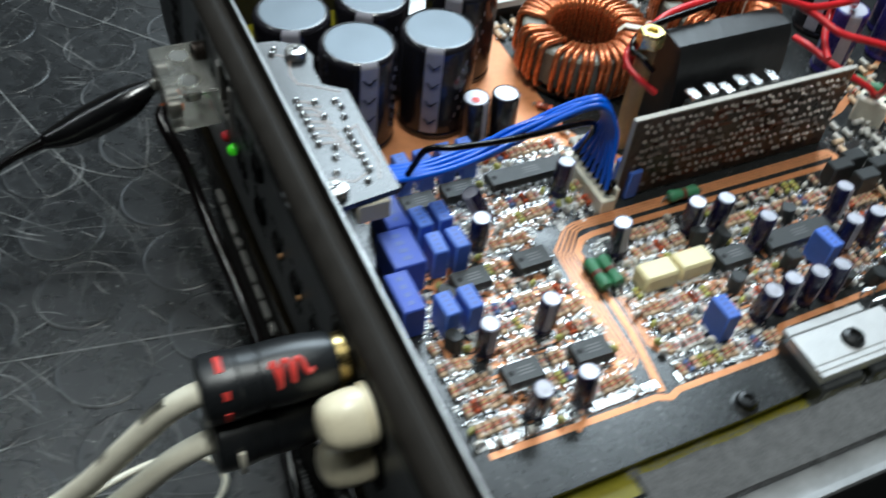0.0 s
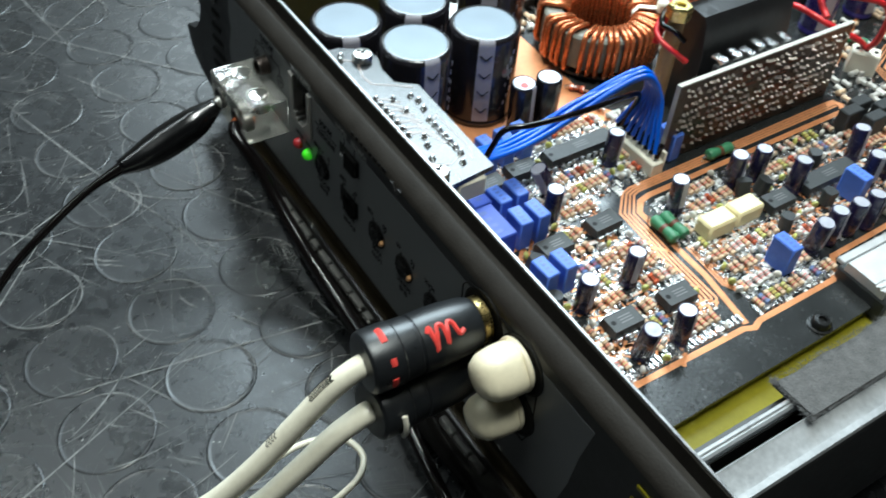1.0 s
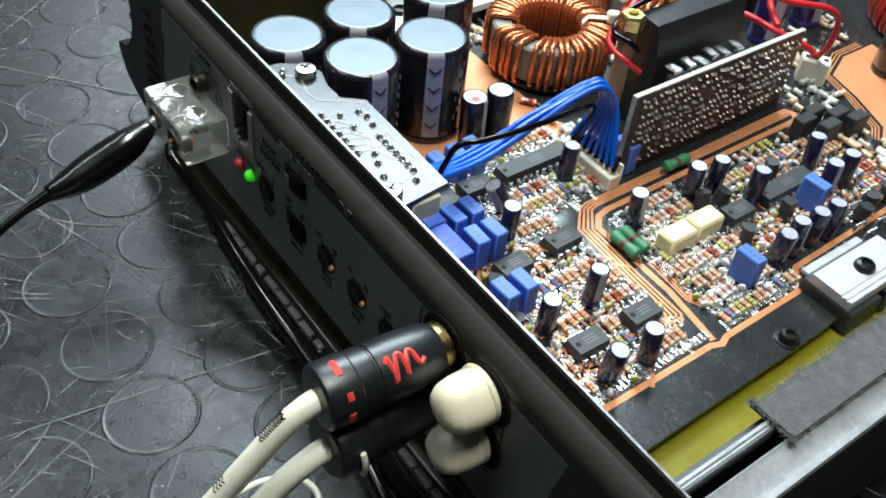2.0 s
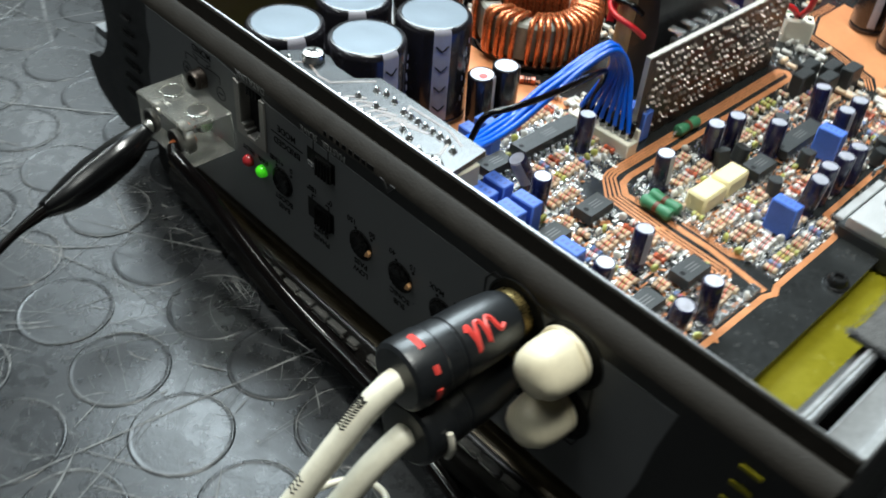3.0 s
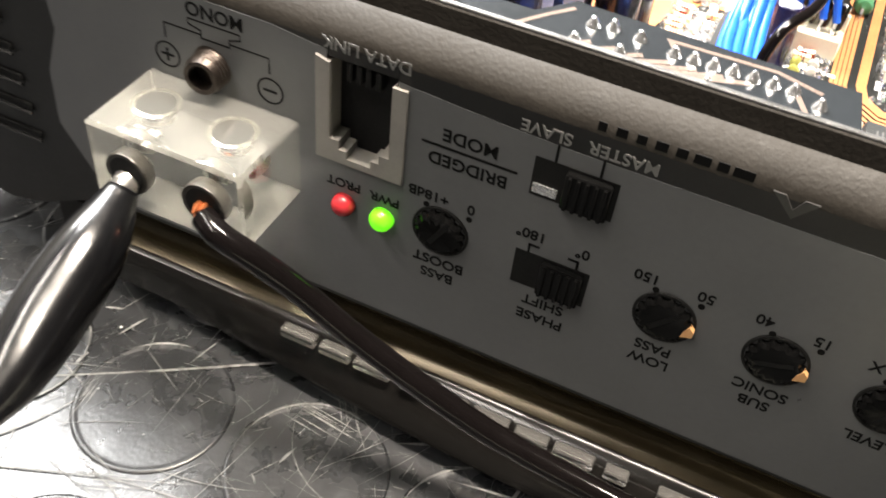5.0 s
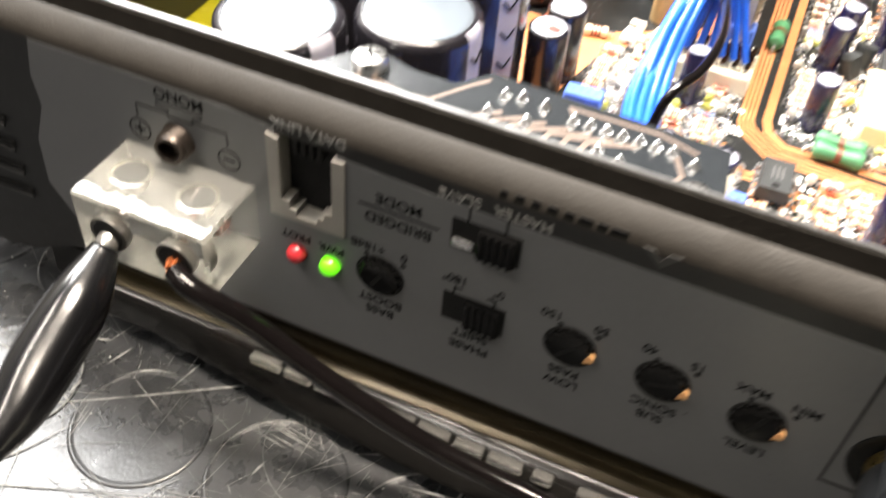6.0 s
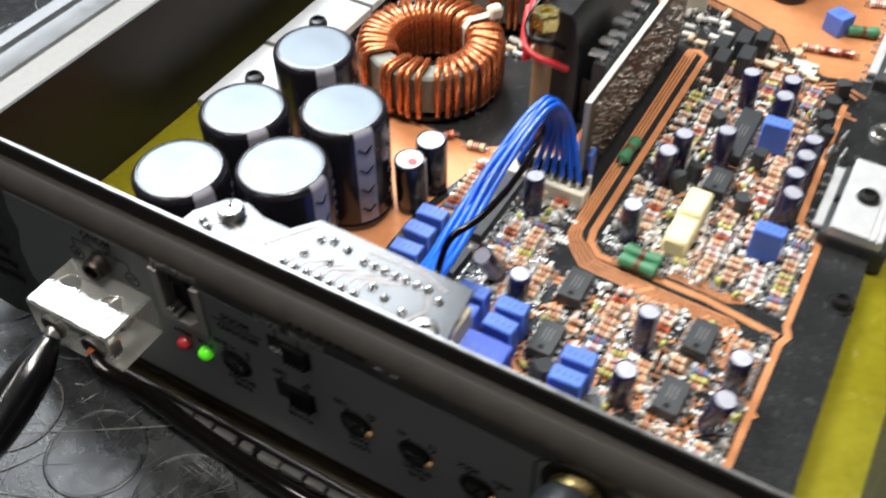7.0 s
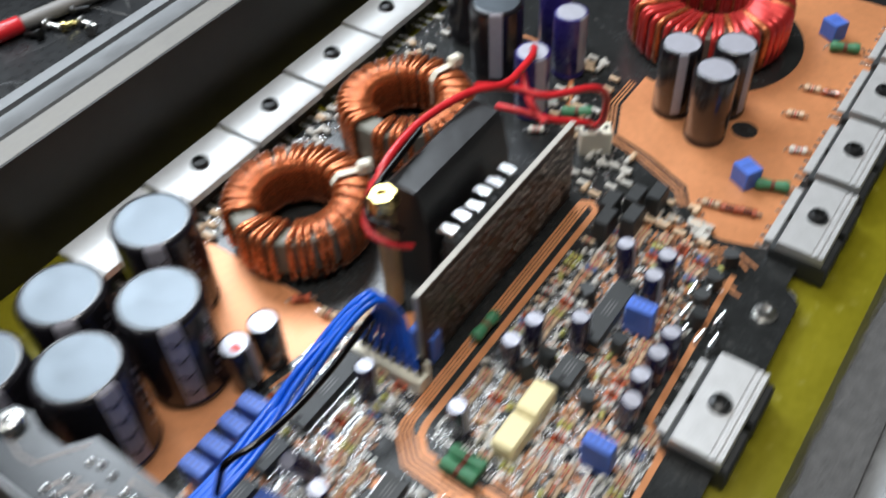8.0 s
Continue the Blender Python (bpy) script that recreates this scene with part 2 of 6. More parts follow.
def box(bm, c, s, mi=0, rot=0.0, bevel=0.0):
    """A box of size s round c, turned about z, its edges cut off."""
    hx, hy, hz = s[0] / 2, s[1] / 2, s[2] / 2
    b = min(bevel, hx * 0.9, hy * 0.9, hz * 0.9)
    ca, sa = math.cos(radians(rot)), math.sin(radians(rot))
    if b <= 0:
        raw = [(x, y, z) for z in (-hz, hz) for x, y in ((-hx, -hy), (hx, -hy), (hx, hy), (-hx, hy))]
        faces = [(3, 2, 1, 0), (4, 5, 6, 7), (0, 1, 5, 4), (1, 2, 6, 5), (2, 3, 7, 6), (3, 0, 4, 7)]
    else:
        ring = [(-hx + b, -hy), (hx - b, -hy), (hx, -hy + b), (hx, hy - b), (hx - b, hy), (-hx + b, hy), (-hx, hy - b), (-hx, -hy + b)]
        top = [(math.copysign(max(abs(x) - b, 0), x) if abs(x) == hx else x, math.copysign(max(abs(y) - b, 0), y) if abs(y) == hy else y) for x, y in ring]
        raw = [(x, y, -hz) for x, y in ring] + [(x, y, hz - b) for x, y in ring] + [(x, y, hz) for x, y in top]
        faces = [tuple(range(7, -1, -1)), tuple(range(16, 24))]
        for k in (0, 8):
            faces += [(k + i, k + (i + 1) % 8, k + 8 + (i + 1) % 8, k + 8 + i) for i in range(8)]
    add(bm, [(c[0] + x * ca - y * sa, c[1] + x * sa + y * ca, c[2] + z) for x, y, z in raw], faces, mi)


def frame_of(direction):
    d = Vector(direction).normalized()
    a = d.orthogonal().normalized()
    return a, d.cross(a), d


def lathe(bm, profile, c=(0, 0, 0), axis=(0, 0, 1), seg=24, mi=0, caps=True):
    """Turn (radius, height) pairs about an axis through c."""
    a, b, d = frame_of(axis)
    c = Vector(c)
    verts, faces = [], []
    for r, h in profile:
        for i in range(seg):
            t = 2 * math.pi * i / seg
            verts.append(c + d * h + (a * math.cos(t) + b * math.sin(t)) * r)
    for k in range(len(profile) - 1):
        for i in range(seg):
            j = (i + 1) % seg
            faces.append((k * seg + i, k * seg + j, (k + 1) * seg + j, (k + 1) * seg + i))
    if caps:
        faces.append(tuple(range(seg - 1, -1, -1)))
        faces.append(tuple((len(profile) - 1) * seg + i for i in range(seg)))
    add(bm, verts, faces, mi)


def smooth_line(points, per=6, closed=False):
    """Catmull-Rom through the points."""
    ps = [Vector(p) for p in points]
    n, out = len(ps), []
    for i in range(n if closed else n - 1):
        p1, p2 = ps[i], ps[(i + 1) % n]
        p0 = ps[i - 1] if (i or closed) else p1 * 2 - p2
        p3 = ps[(i + 2) % n] if (i + 2 < n or closed) else p2 * 2 - p1
        for k in range(per):
            t = k / per
            out.append(0.5 * (2 * p1 + (p2 - p0) * t + (2 * p0 - 5 * p1 + 4 * p2 - p3) * t * t + (3 * p1 - p0 - 3 * p2 + p3) * t ** 3))
    if not closed:
        out.append(ps[-1])
    return out


def tube(bm, pts, r, seg=8, mi=0, closed=False):
    """A round tube along points; r is one radius or one for each point."""
    pts = [Vector(p) for p in pts]
    n = len(pts)
    rs = r if isinstance(r, (list, tuple)) else [r] * n
    verts, faces, side = [], [], None
    for i, p in enumerate(pts):
        d = (pts[(i + 1) % n] - pts[i - 1]) if closed or 0 < i < n - 1 else (pts[1] - pts[0] if i == 0 else pts[-1] - pts[-2])
        d.normalize()
        side = d.orthogonal().normalized() if side is None else (side - d * side.dot(d)).normalized()
        up = d.cross(side)
        for k in range(seg):
            t = 2 * math.pi * k / seg
            verts.append(p + (side * math.cos(t) + up * math.sin(t)) * rs[i])
    for i in range(n if closed else n - 1):
        j = (i + 1) % n
        for k in range(seg):
            q = (k + 1) % seg
            faces.append((i * seg + k, i * seg + q, j * seg + q, j * seg + k))
    if not closed:
        faces.append(tuple(range(seg - 1, -1, -1)))
        faces.append(tuple((n - 1) * seg + k for k in range(seg)))
    add(bm, verts, faces, mi)


def prism(bm, poly, z0, z1, mi=0):
    n = len(poly)
    verts = [(x, y, z0) for x, y in poly] + [(x, y, z1) for x, y in poly]
    faces = [tuple(range(n - 1, -1, -1)), tuple(range(n, 2 * n))] + [(i, (i + 1) % n, n + (i + 1) % n, n + i) for i in range(n)]
    add(bm, verts, faces, mi)


def extrude_x(bm, profile, x0, x1, mi=0, caps=True):
    """A closed (y, z) outline drawn out along x."""
    n = len(profile)
    verts = [(x0, y, z) for y, z in profile] + [(x1, y, z) for y, z in profile]
    faces = [(i, (i + 1) % n, n + (i + 1) % n, n + i) for i in range(n)]
    if caps:
        faces += [tuple(range(n - 1, -1, -1)), tuple(range(n, 2 * n))]
    add(bm, verts, faces, mi)


def extrude_y(bm, profile, y0, y1, mi=0):
    """A closed (x, z) outline drawn out along y."""
    n = len(profile)
    verts = [(x, y0, z) for x, z in profile] + [(x, y1, z) for x, z in profile]
    faces = [(i, (i + 1) % n, n + (i + 1) % n, n + i) for i in range(n)] + [tuple(range(n - 1, -1, -1)), tuple(range(n, 2 * n))]
    add(bm, verts, faces, mi)


def mesh_of(name, bm, mats, sharp=38):
    bmesh.ops.recalc_face_normals(bm, faces=bm.faces)
    me = bpy.data.meshes.new(name)
    bm.to_mesh(me)
    bm.free()
    me.transform(Matrix.Scale(MM, 4))
    for m in mats if isinstance(mats, (list, tuple)) else [mats]:
        me.materials.append(m)
    me.polygons.foreach_set("use_smooth", [True] * len(me.polygons))
    me.set_sharp_from_angle(angle=radians(sharp))
    return me


def part(name, bm, mats, parent, label="", sharp=38):
    ob = new(name, mesh_of(name, bm, mats, sharp))
    ob.parent = parent
    if label:
        ob["label"] = label
    return ob


def thing(name, loc, label, category, group="", kind=""):
    ob = new(name)
    ob.empty_display_size = 0.005
    ob.location = Vector(loc) * MM
    return tagged(ob, label, category, group, kind)


def made():
    return bmesh.new()


def text_part(body, x, z, height, m, parent, y=-0.12, name="lettering", spin=180):
    """Printed letters on the front panel; the amplifier lies on its head, so they stand upside down."""
    cu = bpy.data.curves.new("lettering", "FONT")
    cu.body, cu.size, cu.align_x, cu.align_y = body, height * 1.38, "CENTER", "CENTER"
    cu.extrude = 0.03
    cu.offset = height * 0.022
    tmp = bpy.data.objects.new("tmp", cu)
    me = bpy.data.meshes.new_from_object(tmp)
    bpy.data.objects.remove(tmp)
    me.transform(Matrix.Translation((x * MM, y * MM, z * MM)) @ pose(0, 0, 0, 90, 0, 0) @ pose(0, 0, 0, 0, 0, spin) @ Matrix.Scale(MM, 4))
    me.materials.clear()
    me.materials.append(m)
    ob = new(name, me)
    ob.parent = parent
    return ob

# ---- workshop added round the bench, none in view: its tones steer reflections ----
def slab(name, c, s_, m_, label, category):
    ob = thing(name, (0, 0, 0), label, category, kind="structure")
    bm = made()
    box(bm, c, s_)
    part("slab", bm, m_, ob)


PLASTER = mat("pale_reflection_cream", (0.62, 0.60, 0.55), 0.8, vary=0.08, scale=3, bump=0.2, bump_scale=60)
DIM_REFLECTION = mat("dim_reflection_brown", (0.045, 0.040, 0.036), 0.7, vary=0.15, scale=4, bump=0.2, bump_scale=60)
CEILING = mat("dim_reflection_plaster", (0.15, 0.145, 0.135), 0.8, vary=0.12, scale=3, bump=0.2, bump_scale=60)
CONCRETE = mat("grey_concrete", (0.12, 0.115, 0.11), 0.8, vary=0.2, scale=4, bump=0.3, bump_scale=80)
BENCHWOOD = mat("bench_wood", (0.20, 0.12, 0.06), 0.6, vary=0.25, scale=12, bump=0.2)
slab("floor", (0, 0, -830), (4600, 4200, 60), CONCRETE, "grey concrete workshop floor", "floor")
slab("ceiling", (0, 0, 1800), (4600, 4200, 80), CEILING, "unseen added ceiling, dark to dim reflections", "ceiling")
slab("wall_west", (-2250, 0, 480), (100, 4200, 2560), PLASTER, "unseen added wall, cream to brighten reflections", "wall")
slab("wall_east", (2250, 0, 480), (100, 4200, 2560), DIM_REFLECTION, "unseen added wall, dark brown to dim reflections", "wall")
slab("wall_north", (0, 2050, 480), (4400, 100, 2560), DIM_REFLECTION, "unseen added wall, dark brown to dim reflections", "wall")
slab("wall_south", (0, -2050, 480), (4400, 100, 2560), DIM_REFLECTION, "unseen added wall, dark brown to dim reflections", "wall")
bench = thing("workbench", (0, 60, -800), "brown wooden workbench under the rubber mat", "workbench")
bm = made()
box(bm, (0, 0, 773), (1540, 1340, 40), bevel=3)
part("bench_top", bm, BENCHWOOD, bench)
for x, y in ((-700, -600), (700, -600), (-700, 600), (700, 600)):
    bm = made()
    box(bm, (x, y, 376.5), (70, 70, 753), bevel=3)
    part("leg", bm, BENCHWOOD, bench)

# ---- bench mat ----
DUST = mat("pale_dust", (0.30, 0.30, 0.28), 0.8, vary=0.5, scale=60)
mat_sheet = thing("ground", (0, 0, 0), "black studded rubber bench mat, scratched and scuffed", "mat", kind="structure")
bm = made()
box(bm, (0, 60, -3), (1500, 1300, 6))
part("sheet", bm, RUBBER, mat_sheet)
rng = random.Random(7)
bm = made()
for _ in range(2300):
    x, y = rng.uniform(-300, 230), rng.uniform(-190, 330) if rng.random() < 0.45 else rng.uniform(-130, 10)
    a, length, turn = rng.uniform(0, math.tau), rng.choice((3, 5, 8, 12, 18, 30)) * rng.uniform(0.6, 1.4), rng.gauss(0, 0.035)
    if rng.random() < 0.12:
        turn = rng.choice((-1, 1)) * rng.uniform(0.12, 0.25)
    wide = rng.choice((0.03, 0.04, 0.05, 0.06, 0.08, 0.10, 0.10, 0.22)) * rng.uniform(0.7, 1.3)
    if rng.random() < 0.012:
        length, turn, wide = rng.uniform(90, 190), rng.gauss(0, 0.004), 0.30
    n = max(4, int(length / 3))
    left, right = [], []
    for k in range(n + 1):
        taper = wide * math.sin(math.pi * (k + 0.15) / (n + 0.3))
        left.append((x - math.sin(a) * taper, y + math.cos(a) * taper, 0.30))
        right.append((x + math.sin(a) * taper, y - math.cos(a) * taper, 0.30))
        x, y, a = x + math.cos(a) * length / n, y + math.sin(a) * length / n, a + turn
    add(bm, left + right, [(k, k + 1, n + 2 + k, n + 1 + k) for k in range(n)])
for _ in range(5200):
    x, y, a, length = rng.uniform(-230, 130), rng.uniform(-130, 12), rng.gauss(0.5, 0.9), rng.uniform(1.0, 7.0)
    wd = rng.choice((0.018, 0.025, 0.035))
    dx, dy = math.cos(a), math.sin(a)
    add(bm, [(x, y, 0.32), (x + dx * length / 2 - dy * wd, y + dy * length / 2 + dx * wd, 0.32), (x + dx * length, y + dy * length, 0.32), (x + dx * length / 2 + dy * wd, y + dy * length / 2 - dx * wd, 0.32)], [(0, 1, 2, 3)])
for i in range(-11, 9):
    for j in range(-12, 7):
        x, y = 36.0 + 28.0 * i - 4.0 * j, -48.0 + 1.0 * i + 31.0 * j
        if not (-270 < x < 190 and -190 < y < 330) or (-60 < x < 130 and 20 < y < 330):
            continue
        for _ in range(rng.choice((1, 2, 3))):
            a0, span, r0, wide = rng.uniform(0, math.tau), rng.uniform(0.4, 2.4), rng.uniform(12.1, 12.9), rng.choice((0.08, 0.14, 0.22))
            n = 10
            left = [(x + (r0 - wide * math.sin(math.pi * k / n)) * math.cos(a0 + span * k / n), y + (r0 - wide * math.sin(math.pi * k / n)) * math.sin(a0 + span * k / n), 0.38) for k in range(n + 1)]
            right = [(x + (r0 + wide * math.sin(math.pi * k / n)) * math.cos(a0 + span * k / n), y + (r0 + wide * math.sin(math.pi * k / n)) * math.sin(a0 + span * k / n), 0.38) for k in range(n + 1)]
            add(bm, left + right, [(k, k + 1, n + 2 + k, n + 1 + k) for k in range(n)])
for _ in range(70):
    x, y, a = rng.uniform(-260, 190), rng.uniform(-150, 60), rng.uniform(0, math.tau)
    for k in range(rng.randint(4, 10)):
        l, o = rng.uniform(4, 14), 0.55 * k + rng.uniform(-0.2, 0.2)
        x0, y0 = x - math.sin(a) * o + rng.uniform(-2, 2), y + math.cos(a) * o + rng.uniform(-2, 2)
        x1, y1 = x0 + math.cos(a) * l, y0 + math.sin(a) * l
        wd = 0.09
        add(bm, [(x0, y0, 0.31), ((x0 + x1) / 2 - math.sin(a) * wd, (y0 + y1) / 2 + math.cos(a) * wd, 0.31), (x1, y1, 0.31), ((x0 + x1) / 2 + math.sin(a) * wd, (y0 + y1) / 2 - math.cos(a) * wd, 0.31)], [(0, 1, 2, 3)])
tagged(part("scratches", bm, SCRATCH, mat_sheet, "pale scratches worn into the rubber"), kind="stuff")
bm = made()
for _ in range(900):
    x, y, s, a = rng.uniform(-270, 120), rng.uniform(-150, 120), rng.choice((0.08, 0.12, 0.12, 0.2, 0.28)), rng.uniform(0, 3)
    add(bm, [(x + s * math.cos(a + q * 1.57) * (1.6 if q % 2 else 1), y + s * math.sin(a + q * 1.57), 0.42) for q in range(4)], [(0, 1, 2, 3)])
tagged(part("dust", bm, DUST, mat_sheet, "pale dust specks"), kind="stuff")
# one raised stud: a low coin with a rounded rim and a shallow ring round it
bm = made()
lathe(bm, [(13.15, -0.2), (12.95, 0.08), (12.7, 0.24), (12.4, 0.28), (12.1, 0.22), (11.8, 0.17), (11.6, 0.16), (11.2, 0.16), (0.4, 0.16)], seg=48)
coin_mesh = mesh_of("stud", bm, RUBBER, 60)
for i in range(-11, 9):
    for j in range(-12, 7):
        x, y = 36.0 + 28.0 * i - 4.0 * j, -48.0 + 1.0 * i + 31.0 * j
        if -270 < x < 190 and -190 < y < 330 and not (-60 < x < 130 and 20 < y < 330):
            ob = new("stud", coin_mesh)
            ob.parent, ob.location = mat_sheet, (x * MM, y * MM, 0)

# ---- amplifier housing, lying on its top ----
amp = thing("amplifier_housing", (32, 0, 0), "opened black car amplifier housing lying upside down", "amplifier")
AX = -32.0          # the housing's own middle
X0, X1 = -88.0, 161.0


def apart_(name, bm, mats, label="", sharp=38, parent=None):
    ob = part(name, bm, mats, parent or amp, label, sharp)
    if parent is None:
        ob.location = (AX * MM, 0, 0)
    return ob


# front panel: outline in x and z, drawn out to 3 mm depth, with the ear at its end
def arc(cx, cz, r, a0, a1, n=8):
    return [(cx + r * math.cos(radians(a0 + (a1 - a0) * k / n)), cz + r * math.sin(radians(a0 + (a1 - a0) * k / n))) for k in range(n + 1)]


outline = [(X1, 21), (X1, 65.4), (7.1, 65.4), (7.1, 48.4), (-2.9, 48.4), (-2.9, 65.4), (-79.8, 65.4)] + arc(-97.2, 50.5, 23, 40, -55, 8) + [(-90.0, 30.2), (-91.8, 28.6), (-91.0, 24), (-88.3, 18.8), (-83, 15.2), (-75.5, 12.4), (-67, 11.4), (-60, 13.0), (-50, 18), (-40, 20.6)]
bm = made()
extrude_y(bm, outline, 0.0, 3.0)
front_panel = thing("amplifier_front_panel", (0, 0, 0), "black amplifier front panel with upside-down printing and controls", "front panel")
apart_("panel_plate", bm, PLASTIC, "black plate with a curved ear", parent=front_panel)
# grey printed field, thin and proud, with rounded ends
bm = made()
field = [(-38, 21.4), (-46, 26), (-51, 34), (-50.5, 44), (-47.5, 52), (-48, 58), (-46.6, 65.2), (-11, 65.2), (-5.8, 64.6), (-2.9, 64.3), (-2.9, 48.4), (7.1, 48.4), (7.1, 63.2), (9, 63.0), (21.3, 62.3), (31, 62.0), (133, 61.9), (131, 50), (130, 38), (128, 28), (124, 21.4)]
extrude_y(bm, field, -0.06, 0.4)
apart_("printed_field", bm, PANEL, "charcoal printed field", parent=front_panel)
# rolled upper edge and bright cut rim
bm = made()
roll = [(3.0, 62.0), (0.0, 65.4), (0.1, 66.2), (0.6, 67.2), (1.6, 68.2), (3.2, 69.5), (3.8, 69.7), (4.2, 69.3), (4.4, 65.8), (7.8, 65.8), (8.1, 69.9), (8.4, 70.2), (9.2, 70.2), (9.2, 58), (6.0, 58)]
extrude_x(bm, roll, -84, X1)
apart_("rolled_edge", bm, SHELL, "dark rounded upper edge")
bm = made()
box(bm, ((X1 - 84) / 2, 8.7, 70.35), (X1 + 84, 0.8, 0.4), bevel=0.15)
apart_("rim", bm, RIM, "bare bright metal rim")
bm = made()
extrude_x(bm, [(3.0, 20), (9.2, 20), (9.2, 62), (3.0, 62)], -60, X1 - 2)
apart_("backing_wall", bm, DARKWALL)
# cove under the panel and the bowed smoked strip in front of it
bm = made()
nx = 40
prof = [(2.6, 21.0), (0.6, 20.9), (0.1, 20.2), (1.4, 18.6), (2.0, 16.8), (1.6, 14.8), (0.4, 13.6), (-0.8, 13.0), (1.0, 12.6), (4.0, 12.6)]


def bow(x):
    return -6.5 * max(0.0, 1 - ((x - 60) / 92) ** 2)


verts = [(x, y, z) for x in [-46 + 192 * i / nx for i in range(nx + 1)] for y, z in prof]
m_ = len(prof)
faces = [(i * m_ + k, i * m_ + (k + 1) % m_, (i + 1) * m_ + (k + 1) % m_, (i + 1) * m_ + k) for i in range(nx) for k in range(m_)]
add(bm, verts, faces + [tuple(range(m_)), tuple(nx * m_ + k for k in range(m_ - 1, -1, -1))])
apart_("cove_trim", bm, BRONZE, "bronze-tinted cove under the panel")
bm = made()
sprof = [(3.0, 3.4, 0.0), (-1.2, 3.2, 1.0), (-1.9, 3.8, 1.0), (-2.0, 5.2, 0.95), (-2.1, 8.4, 0.55), (-2.2, 11.0, 0.2), (-1.6, 12.5, 0.05), (-0.6, 12.9, 0.0), (3.0, 12.5, 0.0)]
m_ = len(sprof)
verts = [(x, y + bow(x) * k_, z) for x in [-44 + 188 * i / nx for i in range(nx + 1)] for y, z, k_ in sprof]
faces = [(i * m_ + k, i * m_ + (k + 1) % m_, (i + 1) * m_ + (k + 1) % m_, (i + 1) * m_ + k) for i in range(nx) for k in range(m_)]
add(bm, verts, faces + [tuple(range(m_)), tuple(nx * m_ + k for k in range(m_ - 1, -1, -1))])
strip = apart_("smoked_strip", bm, STRIPGLASS, "bowed smoked acrylic strip")
for k in range(17):
    x = -6 + 6.7 * k + (2.5 if k > 8 else 0)
    if k in (10,):
        continue
    bm = made()
    box(bm, (x, -2.9 + bow(x) * 0.12, 11.7), ((6.2, 5.4, 6.3, 3.6, 6.0)[k % 5], 2.0, 1.7), bevel=0.25)
    apart_("raised_bar", bm, GLASSBIT, "clear raised bar", parent=strip)
# body under the trim, standing on the mat
bm = made()
extrude_x(bm, [(4.0, 0.1), (40.0, 0.1), (40.0, 10), (3.6, 12.4), (3.2, 4.0)], -60, X1 - 8)
apart_("lower_body", bm, PLASTIC)
bm = made()
box(bm, (37, 165, 14), (186, 320, 24), bevel=2)
apart_("heat_sink_body", bm, DARKWALL, "dark finned metal body")
# side rails
bm = made()
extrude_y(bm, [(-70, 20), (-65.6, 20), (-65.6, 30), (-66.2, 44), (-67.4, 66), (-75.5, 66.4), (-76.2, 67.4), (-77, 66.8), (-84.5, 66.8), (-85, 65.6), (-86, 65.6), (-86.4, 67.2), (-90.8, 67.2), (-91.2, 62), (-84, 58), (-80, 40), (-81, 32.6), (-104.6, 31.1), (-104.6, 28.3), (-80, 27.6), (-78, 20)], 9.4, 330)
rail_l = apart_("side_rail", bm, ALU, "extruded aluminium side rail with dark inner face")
# dark sheet laid over the rail's inner face
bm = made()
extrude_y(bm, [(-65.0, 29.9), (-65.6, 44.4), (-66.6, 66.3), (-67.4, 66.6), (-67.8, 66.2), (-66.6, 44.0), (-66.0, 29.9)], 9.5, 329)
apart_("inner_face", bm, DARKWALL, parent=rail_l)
bm = made()
extrude_y(bm, [(-67.2, 66.2), (-67.2, 66.6), (-75.2, 66.9), (-75.2, 66.5)], 9.5, 329)
apart_("bevel_strip", bm, BEIGE, parent=rail_l)
bm = made()
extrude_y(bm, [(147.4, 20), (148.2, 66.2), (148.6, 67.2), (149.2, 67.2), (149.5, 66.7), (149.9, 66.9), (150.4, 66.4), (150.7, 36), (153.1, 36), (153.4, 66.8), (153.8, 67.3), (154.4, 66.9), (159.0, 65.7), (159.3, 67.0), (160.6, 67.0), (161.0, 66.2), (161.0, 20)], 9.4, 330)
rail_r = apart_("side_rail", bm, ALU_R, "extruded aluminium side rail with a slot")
bm = made()
extrude_y(bm, [(161.05, 21), (161.05, 66.6), (161.5, 66.0), (161.6, 21)], 3.2, 330)
apart_("outer_face", bm, PLASTIC, parent=rail_r)
# dark sheet puts the shade below the felt onto the inner face
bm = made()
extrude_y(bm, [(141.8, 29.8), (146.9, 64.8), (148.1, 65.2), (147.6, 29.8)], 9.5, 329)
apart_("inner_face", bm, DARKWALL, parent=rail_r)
# added black insert: the deep slot's shade as colour
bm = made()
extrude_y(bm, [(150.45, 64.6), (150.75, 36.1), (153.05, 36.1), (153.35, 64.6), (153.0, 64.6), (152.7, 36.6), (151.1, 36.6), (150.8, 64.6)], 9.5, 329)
apart_("slot_lining", bm, HOLE, "slot with its shade put in as black", parent=rail_r)
bm = made()
